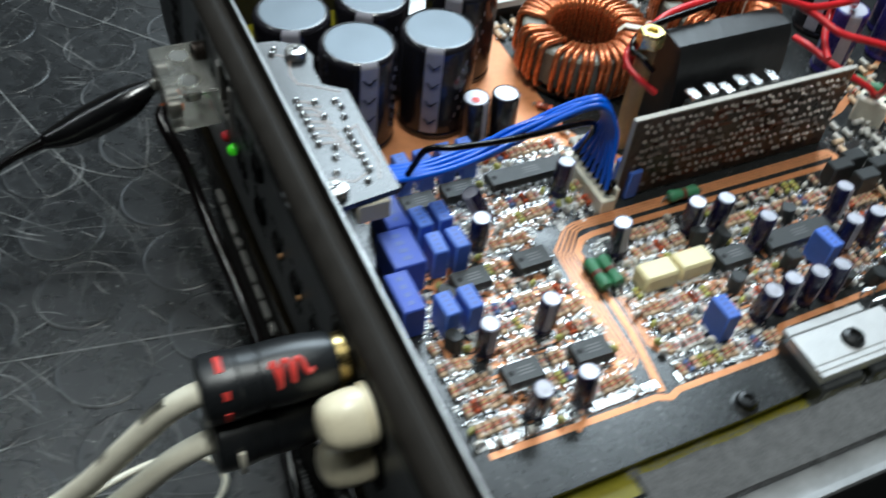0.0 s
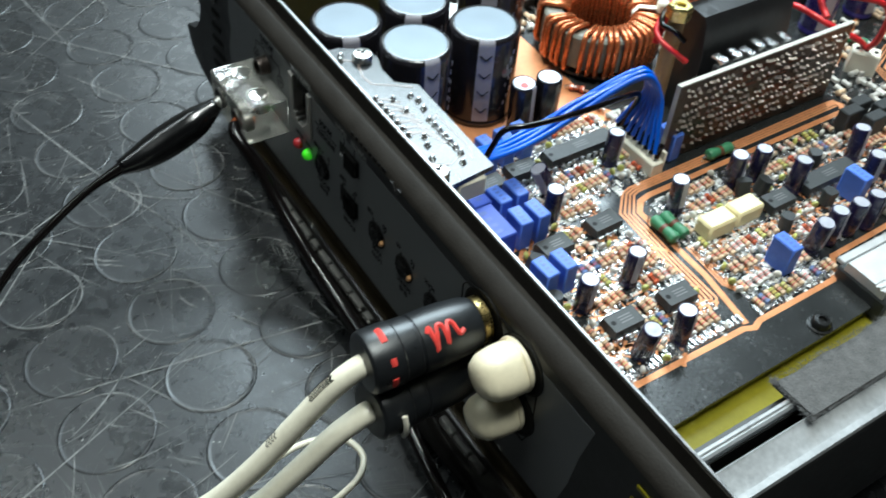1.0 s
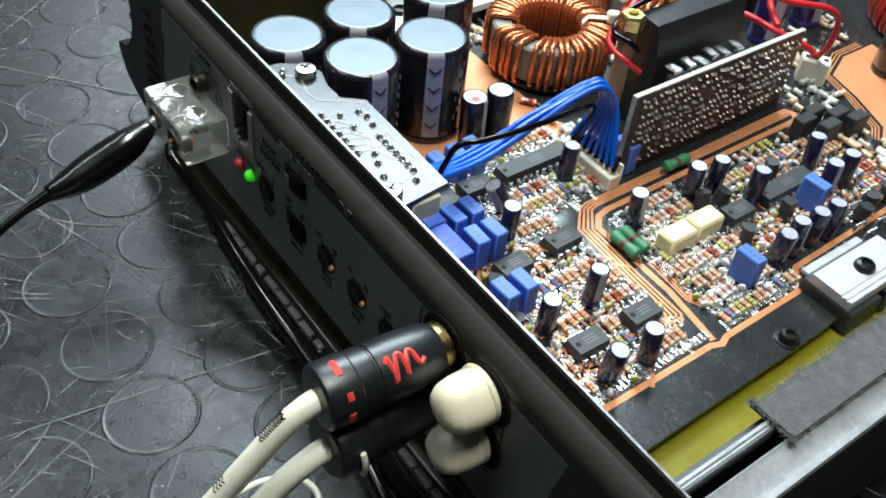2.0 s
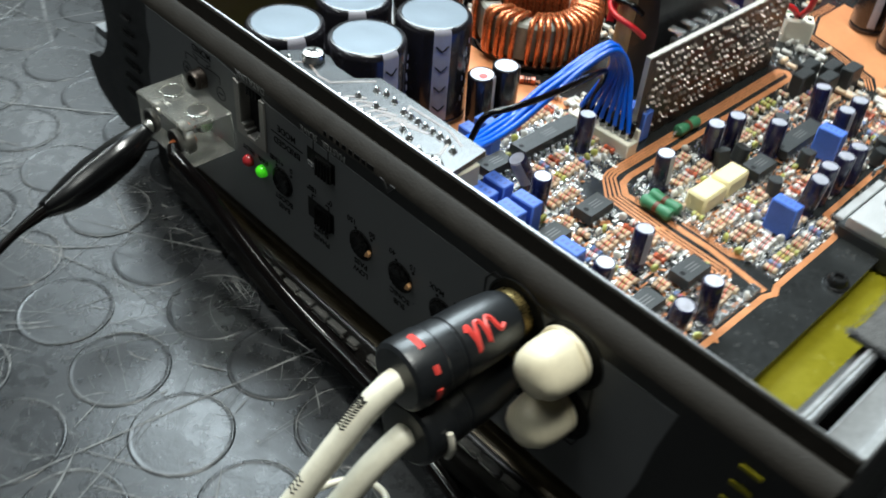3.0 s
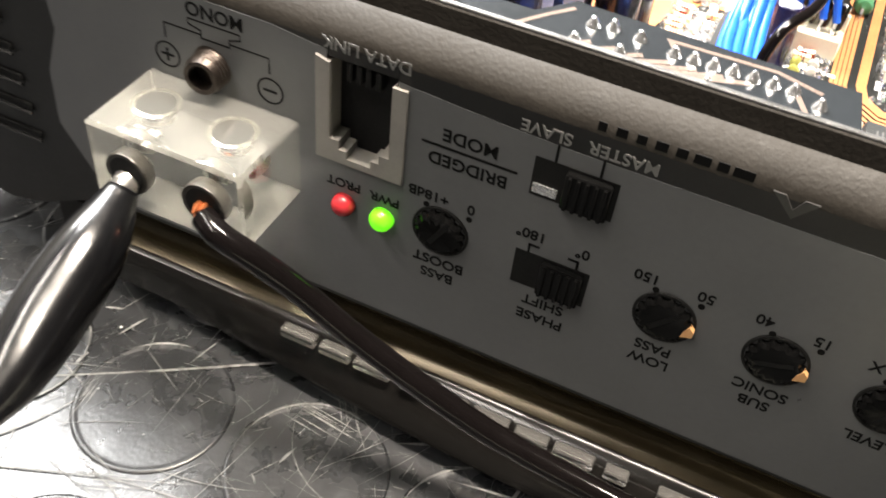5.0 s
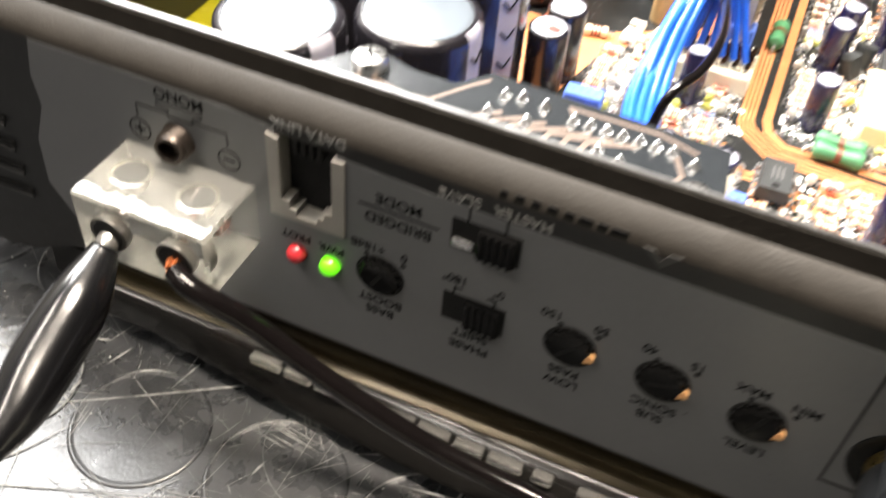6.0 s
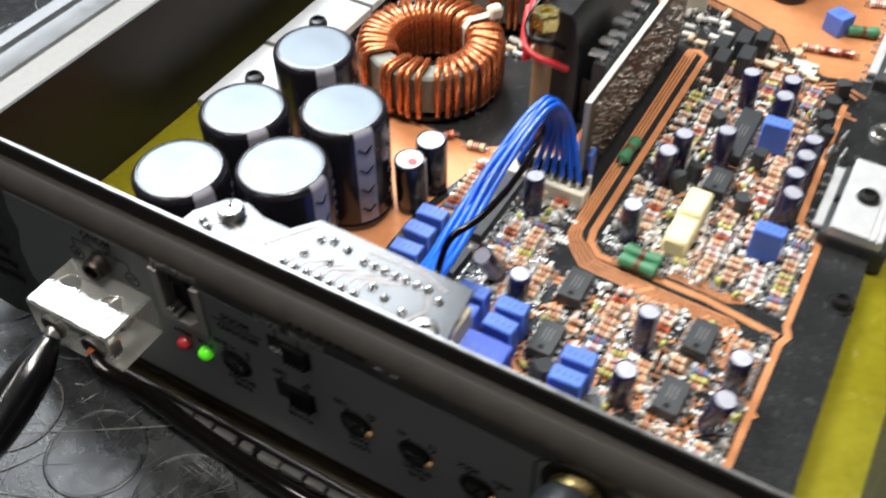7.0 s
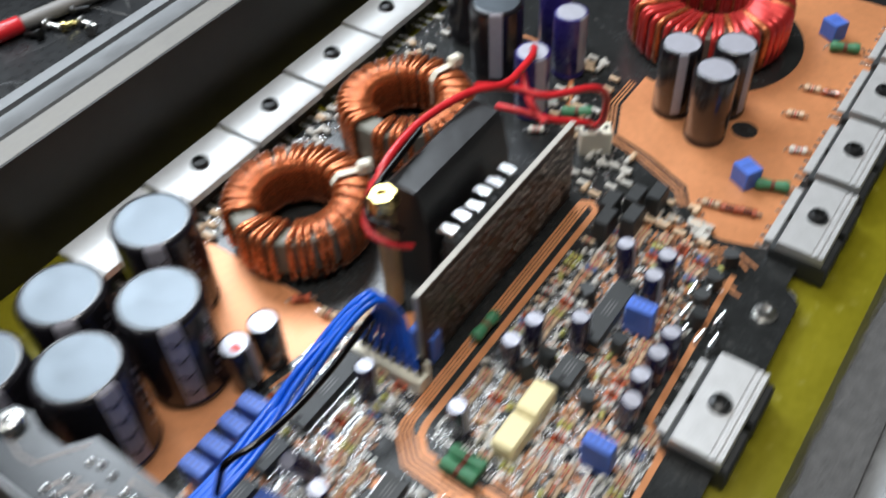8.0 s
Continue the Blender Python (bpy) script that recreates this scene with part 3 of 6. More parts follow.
for i in range(60):
    y = 36.5 + i * 4.9
    w0 = 0.5 * math.sin(i * 1.7) + 0.3 * math.sin(i * 0.63)
    add(bm, [(144.3 + w0 * 0.6, y, 66.6), (154.9, y, 66.9), (154.9, y + 4.9, 66.9), (144.3 + 0.5 * math.sin((i + 1) * 1.7) * 0.6 + 0.3 * math.sin((i + 1) * 0.63) * 0.6, y + 4.9, 66.6),
             (144.6 + w0 * 0.6, y, 68.4), (154.5, y, 68.8), (154.5, y + 4.9, 68.8), (144.6 + 0.5 * math.sin((i + 1) * 1.7) * 0.6 + 0.3 * math.sin((i + 1) * 0.63) * 0.6, y + 4.9, 68.4)],
        [(4, 5, 6, 7), (0, 4, 7, 3), (1, 2, 6, 5)] + ([(0, 1, 5, 4)] if i == 0 else []) + ([(2, 3, 7, 6)] if i == 59 else []))
bmesh.ops.remove_doubles(bm, verts=bm.verts, dist=0.001)
felt = apart_("felt_strip", bm, FELT, "worn grey felt strip", parent=rail_r)
bm = made()
rng = random.Random(15)
for k in range(5200):
    y = rng.uniform(36, 200) if k > 420 else rng.uniform(35.4, 36.8)
    x = rng.choice((rng.uniform(143.8, 144.9), rng.uniform(145, 154.6), rng.uniform(154.2, 155.2)))
    a, l, up = rng.uniform(0, math.tau), rng.uniform(0.5, 1.5), rng.uniform(-0.2, 0.9)
    dx, dy = math.cos(a) * l, math.sin(a) * l
    add(bm, [(x - dy * 0.05, y + dx * 0.05, 68.4), (x + dy * 0.05, y - dx * 0.05, 68.4), (x + dx, y + dy, 68.5 + up)], [(0, 1, 2)])
tagged(apart_("fuzz", bm, FELT, "loose grey fibres", parent=felt), kind="stuff")
bm = made()
extrude_x(bm, [(330, 0.2), (334, 0.2), (334, 66), (330, 66)], X0, X1)
apart_("rear_panel", bm, PLASTIC)
# yellow insulating sheet on the floor of the housing
bm = made()
box(bm, (40.8, 169, 29.4), (212.6, 319, 0.6))
apart_("insulating_sheet", bm, YELLOW, "yellow insulating sheet")

# controls on the panel
def ring_pts(cx, cz, r, n):
    return [(cx + r * math.cos(math.tau * k / n), cz + r * math.sin(math.tau * k / n)) for k in range(n)]


KNOBBLACK = mat("knob_black", (0.003, 0.003, 0.003), 0.22, spec=0.14, vary=0.2)


def knob(x, z, turn, pointer=True):
    bm = made()
    lathe(bm, [(4.1, 0.0), (4.1, 0.35), (3.75, 0.4), (3.7, -0.8), (0.5, -0.8)], (x, 0, z), (0, -1, 0), 28)
    sleeve = apart_("knob", bm, HOLE, "black knurled trimmer knob", parent=front_panel)
    bm = made()
    n = 56
    rings = []
    for depth, r0, tooth in ((0.5, 3.2, 0.42), (-0.75, 3.2, 0.42), (-1.15, 2.75, 0.25), (-1.0, 2.45, 0.0), (-1.0, 0.2, 0.0)):
        rings.append([(x + (r0 + (tooth if k % 4 in (1, 2) else 0)) * math.cos(math.tau * k / n), depth, z + (r0 + (tooth if k % 4 in (1, 2) else 0)) * math.sin(math.tau * k / n)) for k in range(n)])
    add(bm, [v for ring in rings for v in ring], [(q * n + k, q * n + (k + 1) % n, (q + 1) * n + (k + 1) % n, (q + 1) * n + k) for q in range(4) for k in range(n)])
    ob = part("shaft", bm, KNOBBLACK, front_panel)
    ob.parent = sleeve
    bm = made()
    ca, sa = math.cos(radians(turn)), math.sin(radians(turn))
    q = [(-2.3, -0.35), (2.3, -0.35), (2.3, 0.35), (-2.3, 0.35)]
    extrude_y(bm, [(x + a * ca - b * sa, z + a * sa + b * ca) for a, b in q], -1.04, -0.9)
    ob = part("slot", bm, HOLE, front_panel)
    ob.parent = sleeve
    if pointer:
        bm = made()
        extrude_y(bm, [(x + 2.6, z - 1.2), (x + 4.0, z - 0.7), (x + 4.05, z + 0.2), (x + 3.4, z + 0.9), (x + 2.8, z - 0.1)], -1.2, -0.3)
        ob = part("pointer", bm, POINTER, front_panel, "orange pointer")
        ob.parent = sleeve


knob(14.6, 42.0, 60, False)
knob(45.9, 42.0, 50)
knob(60.1, 42.0, 20)
knob(74.2, 41.0, 70)


def slide_switch(x, z, w_, h_, lever_x, contact=True):
    bm = made()
    extrude_y(bm, [(x - w_ / 2, z - h_ / 2), (x + w_ / 2, z - h_ / 2), (x + w_ / 2, z + h_ / 2), (x - w_ / 2, z + h_ / 2)], -0.14, 0.3)
    body = apart_("slide_switch", bm, HOLE, "black slide switch", parent=front_panel)
    bm = made()
    box(bm, (lever_x, -0.6, z), (5.8, 1.2, h_ - 0.6), bevel=0.2)
    lever = part("lever", bm, KNOBBLACK, body)
    for k in range(5):
        bm = made()
        box(bm, (lever_x - 2.2 + k * 1.1, -1.4, z), (0.5, 0.6, h_ - 0.9), bevel=0.1)
        part("rib", bm, KNOBBLACK, lever)
    if not contact:
        return
    bm = made()
    box(bm, (x - w_ / 2 + 1.9, -0.25, z - h_ / 2 + 1.3), (3.2, 0.3, 1.4), bevel=0.1)
    ob = part("contact", bm, TIN, front_panel)
    ob.parent = body


slide_switch(30.8, 56.7, 10.6, 5.8, 32.6)
slide_switch(30.4, 41.2, 10.2, 6.0, 32.0, False)
for x, m_led, nm in ((0.0, LEDRED, "red led"), (6.0, LEDGREEN, "lit green led")):
    bm = made()
    lathe(bm, [(1.75, 0.0), (1.75, 0.6), (1.6, 1.3), (1.1, 1.9), (0.4, 2.15)], (x, 0, 40.4), (0, -1, 0), 20)
    apart_("led", bm, m_led, nm, parent=front_panel)
# data jack: stepped grey shell round a dark opening
bm = made()
jx0, jx1, jz0, jz1 = -4.3, 8.5, 47.6, 63.4
for poly in ([(jx0, jz0), (jx0, jz1), (jx0 + 2.0, jz1 - 0.6), (jx0 + 2.0, jz0 + 3.6), (jx0 + 3.4, jz0 + 3.6), (jx0 + 3.4, jz0 + 2.2), (jx0 + 4.6, jz0 + 2.2), (jx0 + 4.6, jz0)],
             [(jx1, jz0), (jx1, jz1 - 1.0), (jx1 - 2.0, jz1 - 1.0), (jx1 - 2.0, jz0 + 3.6), (jx1 - 3.4, jz0 + 3.6), (jx1 - 3.4, jz0 + 2.2), (jx1 - 4.6, jz0 + 2.2), (jx1 - 4.6, jz0)],
             [(jx0 + 4.6, jz0), (jx0 + 4.6, jz0 + 1.0), (jx1 - 4.6, jz0 + 1.0), (jx1 - 4.6, jz0)]):
    extrude_y(bm, poly, -0.55, 2.9)
jack = apart_("data_jack", bm, JACK, "grey stepped data jack shell", parent=front_panel)
bm = made()
extrude_y(bm, [(jx0 + 1.4, jz0 + 0.8), (jx1 - 1.4, jz0 + 0.8), (jx1 - 1.4, jz1 + 1.9), (jx0 + 1.4, jz1 + 1.9)], 2.6, 2.95)
apart_("jack_opening", bm, HOLE, parent=jack)
bm = made()
box(bm, (2.1, 1.7, 64.4), (10.0, 3.2, 2.0), bevel=0.2)
apart_("lip", bm, PLASTIC, parent=jack)
for k in range(4):
    bm = made()
    box(bm, (jx0 + 4.4 + k * 1.35, 1.3, jz1 - 1.6), (0.8, 2.2, 2.6), bevel=0.15)
    apart_("contact", bm, HOLE, parent=jack)
# terminal post above the clear block
bm = made()
lathe(bm, [(3.1, 0.0)] + [(2.6 + 0.2 * (q % 2), 0.4 + 0.32 * q) for q in range(9)] + [(2.4, 3.6), (1.8, 3.6), (1.7, 1.6), (0.3, 1.6)], (-20.2, 0, 55.6), (0.1, -1, 0.05), 24)
apart_("terminal_post", bm, TARNISH, "tarnished brown threaded post", parent=front_panel)
# vent slots in both panel ends: solid bars, black as shade, pale as inner light
for k in range(6):
    bm = made()
    box(bm, (-59.9 - 0.2 * k, -0.2, 56.6 - 5.36 * k), (4.2 + 1.3 * k, 0.5, 1.1), bevel=0.2)
    slot = apart_("vent_slot", bm, HOLE, "dark vent slot", parent=front_panel)
    bm = made()
    tube(bm, [(-62.2 - 0.85 * k, -0.5, 55.9 - 5.36 * k), (-60.0 - 0.2 * k, -0.75, 55.7 - 5.36 * k), (-57.8 + 0.45 * k, -0.5, 55.5 - 5.36 * k)], 0.32, 6)
    apart_("lip", bm, PLASTIC, parent=slot)
    bm = made()
    box(bm, (148.3 - 0.5 * k, -0.2, 61.7 - 5.0 * k), (4.4, 0.5, 1.2), bevel=0.25)
    apart_("vent_slot", bm, YELLOW if k < 4 else RIM, "vent slot bar, light from inside put in as colour", parent=front_panel)
# recessed plate round the sockets, drawn by its outline groove
bm = made()
loop = [(85.4, 34), (85.4, 60.6), (87.4, 63.4), (112, 63.4), (115, 60.4), (116, 40), (114, 34)]
tube(bm, [(x, -0.05, z) for x, z in loop], 0.22, 6, closed=True)
apart_("socket_plate", bm, HOLE, parent=front_panel)
for x, z in ((94.2, 57.6), (94.2, 42.0), (109.2, 57.4), (109.2, 41.9)):
    bm = made()
    lathe(bm, [(7.6, 0.0), (7.6, 0.3), (7.0, 0.35), (6.9, 0.1), (0.5, 0.1)], (x, 0, z), (0, -1, 0), 32)
    sock = apart_("socket", bm, HOLE, "black audio socket", parent=front_panel)

def T(body, x, z, h, m_=DARKINK, y=-0.12):
    text_part(body, x, z, h, m_, front_panel, y)


T("MONO", -19.4, 63.5, 2.0, DARKINK, -0.1)
T("DATA LINK", 2.6, 65.5, 1.72, PALEINK, -0.1)
T("MASTER", 35.6, 63.4, 1.7, PALEINK, -0.1)
T("SLAVE", 26.2, 63.4, 1.7, PALEINK, -0.1)
T("MODE", 17.2, 58.0, 1.9)
T("BRIDGED", 17.2, 54.0, 1.9)
T("PROT", -0.2, 43.9, 1.5)
T("PWR", 6.1, 43.8, 1.5)
T("+18dB", 12.4, 47.6, 1.6)
T("0", 18.5, 47.6, 1.6)
T("BOOST", 14.8, 36.2, 1.7)
T("BASS", 14.8, 33.6, 1.7)
T("180\u00b0", 26.9, 47.4, 1.6)
T("0\u00b0", 33.9, 47.3, 1.6)
T("SHIFT", 30.4, 35.9, 1.7)
T("PHASE", 30.4, 33.0, 1.7)
T("150", 42.3, 47.6, 1.6)
T("50", 49.8, 47.7, 1.6)
T("PASS", 45.9, 36.0, 1.7)
T("LOW", 45.9, 33.4, 1.7)
T("40", 57.0, 47.7, 1.6)
T("15", 64.0, 47.5, 1.6)
T("SONIC", 60.1, 36.0, 1.7)
T("SUB", 60.1, 33.4, 1.7)
T("MAX", 72.0, 47.0, 1.6)
T("MIN", 79.4, 46.6, 1.6)
T("LEVEL", 74.2, 34.6, 1.7)
for x, z in ((12.2, 45.8), (18.4, 45.8), (43.8, 46.0), (49.6, 46.0), (58.4, 46.0), (64.2, 46.0), (72.2, 45.2), (78.6, 44.8)):
    bm = made()
    lathe(bm, [(0.45, 0), (0.45, 0.12), (0.1, 0.13)], (x, -0.02, z), (0, -1, 0), 12)
    apart_("scale_dot", bm, DARKINK, parent=front_panel)
# printed lines: polarity marks, mode rule, switch brackets
for cx in (-27.6, -11.4):
    bm = made()
    tube(bm, [(x, -0.1, z) for x, z in ring_pts(cx, 54.9, 1.9, 24)], 0.12, 5, closed=True)
    apart_("polarity_ring", bm, DARKINK, parent=front_panel)
    bm = made()
    if cx < -20:
        extrude_y(bm, [(cx + a, 54.9 + b) for a, b in ((-1, -0.15), (-0.15, -0.15), (-0.15, -1), (0.15, -1), (0.15, -0.15), (1, -0.15), (1, 0.15), (0.15, 0.15), (0.15, 1), (-0.15, 1), (-0.15, 0.15), (-1, 0.15))], -0.16, -0.07)
    else:
        box(bm, (cx, -0.12, 54.9), (2.0, 0.1, 0.3))
    apart_("polarity_sign", bm, DARKINK, parent=front_panel)
for pts, shut in (([(-27.6, 57.6), (-27.6, 59.9), (-21.7, 59.9)], False), ([(-17.3, 59.9), (-11.4, 59.9), (-11.4, 57.6)], False),
                  ([(-23.6, 61.8), (-15.6, 61.8), (-15.6, 61.0), (-17.3, 60.5), (-17.3, 59.4), (-21.7, 59.4), (-21.7, 60.5), (-23.6, 61.0)], True)):
    bm = made()
    tube(bm, [(x, -0.04, z) for x, z in pts], 0.14, 5, closed=shut)
    apart_("printed_line", bm, DARKINK, parent=front_panel)
for a, b in (((10.9, 56.0), (23.5, 56.0)), ((28.0, 59.8), (28.0, 62.0)), ((33.6, 59.8), (33.6, 62.0)), ((27.0, 44.4), (27.0, 45.6)), ((27.0, 45.6), (28.2, 45.6)), ((33.6, 44.4), (33.6, 45.6)), ((33.6, 45.6), (32.4, 45.6))):
    c = ((a[0] + b[0]) / 2, -0.12, (a[1] + b[1]) / 2)
    bm = made()
    box(bm, c, (abs(a[0] - b[0]) + 0.3, 0.1, abs(a[1] - b[1]) + 0.3))
    apart_("printed_line", bm, DARKINK, parent=front_panel)
# maker's mark on the roll as plain shapes
bm = made()
extrude_y(bm, [(51.8, 65.9), (53.2, 65.9), (54.4, 64.3), (55.3, 65.9), (56.9, 65.9), (54.6, 63.1)], -0.16, 0.1)
apart_("emblem", bm, EMBLEM, "dim grey emblem", parent=front_panel)
for k, w_ in enumerate((3.2, 1.8, 2.6, 1.8, 2.0, 1.6, 1.8, 1.4)):
    bm = made()
    box(bm, (48.4 - k * 2.3, 0.1, 66.5), (w_ * 0.72, 0.12, 1.2))
    apart_("emblem_bar", bm, DARKINK, parent=front_panel)

# ---- clear terminal block ----
SLEEVEMETAL = mat("dull_sleeve_metal", (0.05, 0.046, 0.040), 0.3, metal=0.5, vary=0.2, scale=300)
block = thing("terminal_block", (-19, -7, 45.6), "clear acrylic two-way terminal block on the panel", "terminal block")
bm = made()
box(bm, (0, 0, 0), (24, 14.4, 12.2), bevel=0.5)
shell = part("shell", bm, ACRYLIC, block)
shell.visible_shadow = False
for x in (-6, 6):
    bm = made()
    lathe(bm, [(3.2, 2.0), (3.35, 5.7), (3.25, 6.05), (2.75, 6.05), (2.7, 2.0)], (x, -1.3, -0.6), (0, -1, 0), 24, caps=False)
    part("brass_sleeve", bm, SLEEVEMETAL, block, "dull clamping sleeve")
    bm = made()
    lathe(bm, [(3.4, 0.0), (3.4, 0.12), (3.0, 0.18), (2.7, 0.1), (2.6, -2.2), (0.4, -2.2)], (x, 0.4, 6.12), (0, 0, 1), 28)
    part("screw_well", bm, ACRYLIC, block, "clear screw well")
    bm = made()
    lathe(bm, [(2.3, 0.0), (2.3, 2.0), (0.3, 2.0)], (x, 0.4, 1.6), (0, 0, 1), 20)
    part("clamp_screw", bm, STEEL, block)
    # black disc on the face stands for shade inside the bore
    bm = made()
    lathe(bm, [(2.7, 0.0), (2.7, 0.1), (0.3, 0.1)], (x, -7.24, -0.6), (0, -1, 0), 24)
    part("hole", bm, HOLE, block)

# crocodile clip lead with its sleeve
lead = thing("crocodile_clip_lead", (-24, -30, 0), "black crocodile clip lead gripping the clear block", "test lead")
pts = smooth_line([(-25.2, -15.2, 43.0), (-25.0, -19, 41.0), (-24.6, -24, 38.8), (-24.2, -33, 35.6), (-22.8, -41, 34.0), (-21.9, -48, 33.4)], 6)
rad = [2.2 + 2.9 * math.sin(math.pi * min(1.0, k / (len(pts) - 1)) ** 1.15) for k in range(len(pts))]
bm = made()
tube(bm, [p - Vector((-24, -30, 0)) for p in pts], rad, 20)
part("boot", bm, BOOT, lead, "glossy black flexible boot", 80)
bm = made()
tube(bm, [p - Vector((-24, -30, 0)) for p in smooth_line([(-21.9, -47, 33.4), (-20.6, -56.5, 31), (-18.5, -65, 28), (-16.5, -74, 23.5), (-14, -84, 18), (-8, -96, 11), (0, -112, 5), (10, -140, 1.4), (20, -180, 1.3), (28, -230, 1.3)], 6)], [1.9 - 0.7 * min(1.0, k / 5) for k in range(55)], 12)
part("wire", bm, BLACKWIRE, lead, "thin black lead", 80)
bm = made()
for dx in (-1.1, 1.1):
    tube(bm, [(-25.1 + 24 + dx * 1.3, -8.6 + 30, 45.4 + dx * 0.5), (-25.2 + 24 + dx, -11.6 + 30, 44.8 + dx * 0.4), (-25.2 + 24 + dx * 0.7, -15.9 + 30, 42.8)], [1.0, 1.15, 1.0], 8)
    for q in range(4):
        box(bm, (-25.15 + 24 + dx * 0.4, -9.0 - 1.0 * q + 30, 45.2 - 0.2 * q), (0.7, 0.5, 1.6), bevel=0.1)
lathe(bm, [(1.5, -1.6), (1.9, 0), (1.9, 1.4), (1.4, 2.2)], (-25.2 + 24, -14.6 + 30, 43.4), (0.0, 1, 0.42), 12)
part("jaw", bm, STEEL, lead, "bright metal jaw")

# black power wire from the block along the housing
wire = thing("speaker_wire", (0, -10, 0), "glossy black wire with bared copper end", "wire")
pts = smooth_line([(-12.4, -15.0, 43.9), (-9.4, -16.2, 43.0), (-5.2, -15.5, 40.6), (0.8, -13.6, 35.4), (8.5, -12.4, 29.4), (20, -11.2, 22.6), (31, -9.8, 17.0), (46, -8.8, 13.2), (60, -9.2, 12.2), (72, -9.6, 11.4), (86, -11.5, 8.0), (104, -13.0, 4.6), (124, -13.5, 2.2), (150, -16, 2.0), (200, -26, 2.0)], 6)
bm = made()
tube(bm, [p - Vector((0, -10, 0)) for p in pts], 1.85, 16)
part("jacket", bm, BLACKWIRE, wire, sharp=80)
bm = made()
for k in range(9):
    a = math.tau * k / 9
    tube(bm, [(-13.0 + 0.9 * math.cos(a), -9.6 + 10, 45.2 + 0.9 * math.sin(a)), (-13.0 + 1.4 * math.cos(a + 0.5), -13.4 + 10, 44.7 + 1.4 * math.sin(a + 0.5)), (-12.5 + 1.2 * math.cos(a + 0.9), -15.4 + 10, 43.9 + 1.2 * math.sin(a + 0.9))], 0.36, 5)
part("strands", bm, ENAMEL, wire, "bared copper strands")

# audio plugs with their cables
def audio_plug(loc, lean, marks, label):
    plug = thing("audio_plug", loc, label, "audio plug", "plugs in the sockets")
    bm = made()
    lathe(bm, [(4.6, 0.2), (5.5, 0.4), (5.6, 2.4), (5.3, 2.6), (5.3, 4.6), (5.0, 4.8)], (0, 0, 0), lean, 32)
    part("collar", bm, GOLD, plug, "gold-plated collar")
    bm = made()
    lathe(bm, [(5.0, 2.6), (5.8, 2.8), (6.4, 4.4), (6.9, 9.4), (7.0, 13.8), (6.9, 17.8), (6.6, 18.0), (6.6, 18.4), (6.9, 18.7), (7.0, 22.4), (7.25, 22.8), (7.3, 28.4), (7.0, 29.6), (6.2, 30.2), (2.6, 30.4)], (0, 0, 0), lean, 40)
    body = part("body", bm, mat_plug, plug, "matt black barrel", 30)
    if marks:
        d = Vector(lean).normalized()
        side, up = Vector((1, 0, 0)), None
        side = (side - d * side.dot(d)).normalized()
        up = d.cross(side) * -1
        if up.z < 0:
            up = -up

        def on_skin(s, ang, r):
            return d * s + (side * math.cos(radians(ang)) + up * math.sin(radians(ang))) * r
        bm = made()
        stroke = [(17.8, 58), (16.9, 68), (16.6, 50), (16.2, 22), (15.7, 46), (14.8, 66), (13.7, 64), (13.3, 46), (13.2, 28), (12.8, 48), (12.0, 66), (11.0, 62), (10.4, 46), (9.7, 38), (8.6, 44)]
        tube(bm, smooth_line([on_skin(s * 0.93, a + 6, 6.66) for s, a in stroke], 5), 0.62, 6)
        part("mark", bm, REDINK, body, "red printed squiggle")
        for s, a0, a1, r_, t_ in ((25.9, 76, 108, 7.3, 1.05), (25.6, 32, 46, 7.2, 1.3), (25.8, -14, 8, 7.3, 1.0)):
            bm = made()
            tube(bm, [on_skin(s, a0 + (a1 - a0) * k / 6, r_ - t_ + 0.34) for k in range(7)], t_, 8)
            part("mark", bm, REDINK, body, "red printed dash")
    return plug


mat_plug = mat("matt_black_rubberised", (0.011, 0.012, 0.0135), 0.33, vary=0.2, scale=220, bump=0.1, bump_scale=2400)
audio_plug((94.2, -0.4, 57.8), (-0.05, -1, 0.02), True, "black audio plug with gold collar and red marks")
plug_low = audio_plug((94.4, -0.4, 42.2), (0.05, -1, 0.09), False, "black audio plug, lower one, with an ivory dash")
bm = made()
tube(bm, [(2.2 + 7.2 * math.cos(radians(a)), -25.2, 2.4 + 7.2 * math.sin(radians(a))) for a in range(-30, 40, 10)], 0.7, 6)
part("mark", bm, NYLON, plug_low, "ivory dash")


def audio_cable(points, label, prints):
    o = Vector(points[0])
    ob = thing("audio_cable", o, label, "audio cable", "cables on the plugs")
    line = smooth_line(points, 8)
    bm = made()
    tube(bm, [p - o for p in line], 2.6, 18)
    jacket = part("jacket", bm, CABLE, ob, sharp=80)
    for s0, n, size in prints:
        for k in range(n):
            i = s0 + k
            if i + 1 >= len(line):
                break
            d = (line[i + 1] - line[i]).normalized()
            side = d.cross(Vector((0, 0, 1))).normalized()
            up = side.cross(d)
            for q in range(2):
                p = line[i].lerp(line[i + 1], 0.25 + 0.5 * q) - o
                bm = made()
                tube(bm, [p + (side * math.cos(radians(a)) + up * math.sin(radians(a))) * 2.58 + d * (0.35 if a in (60, 90) else -0.2) for a in (45, 60, 75, 90, 105)], size, 4)
                part("print_bar", bm, DARKINK, jacket)
    return ob


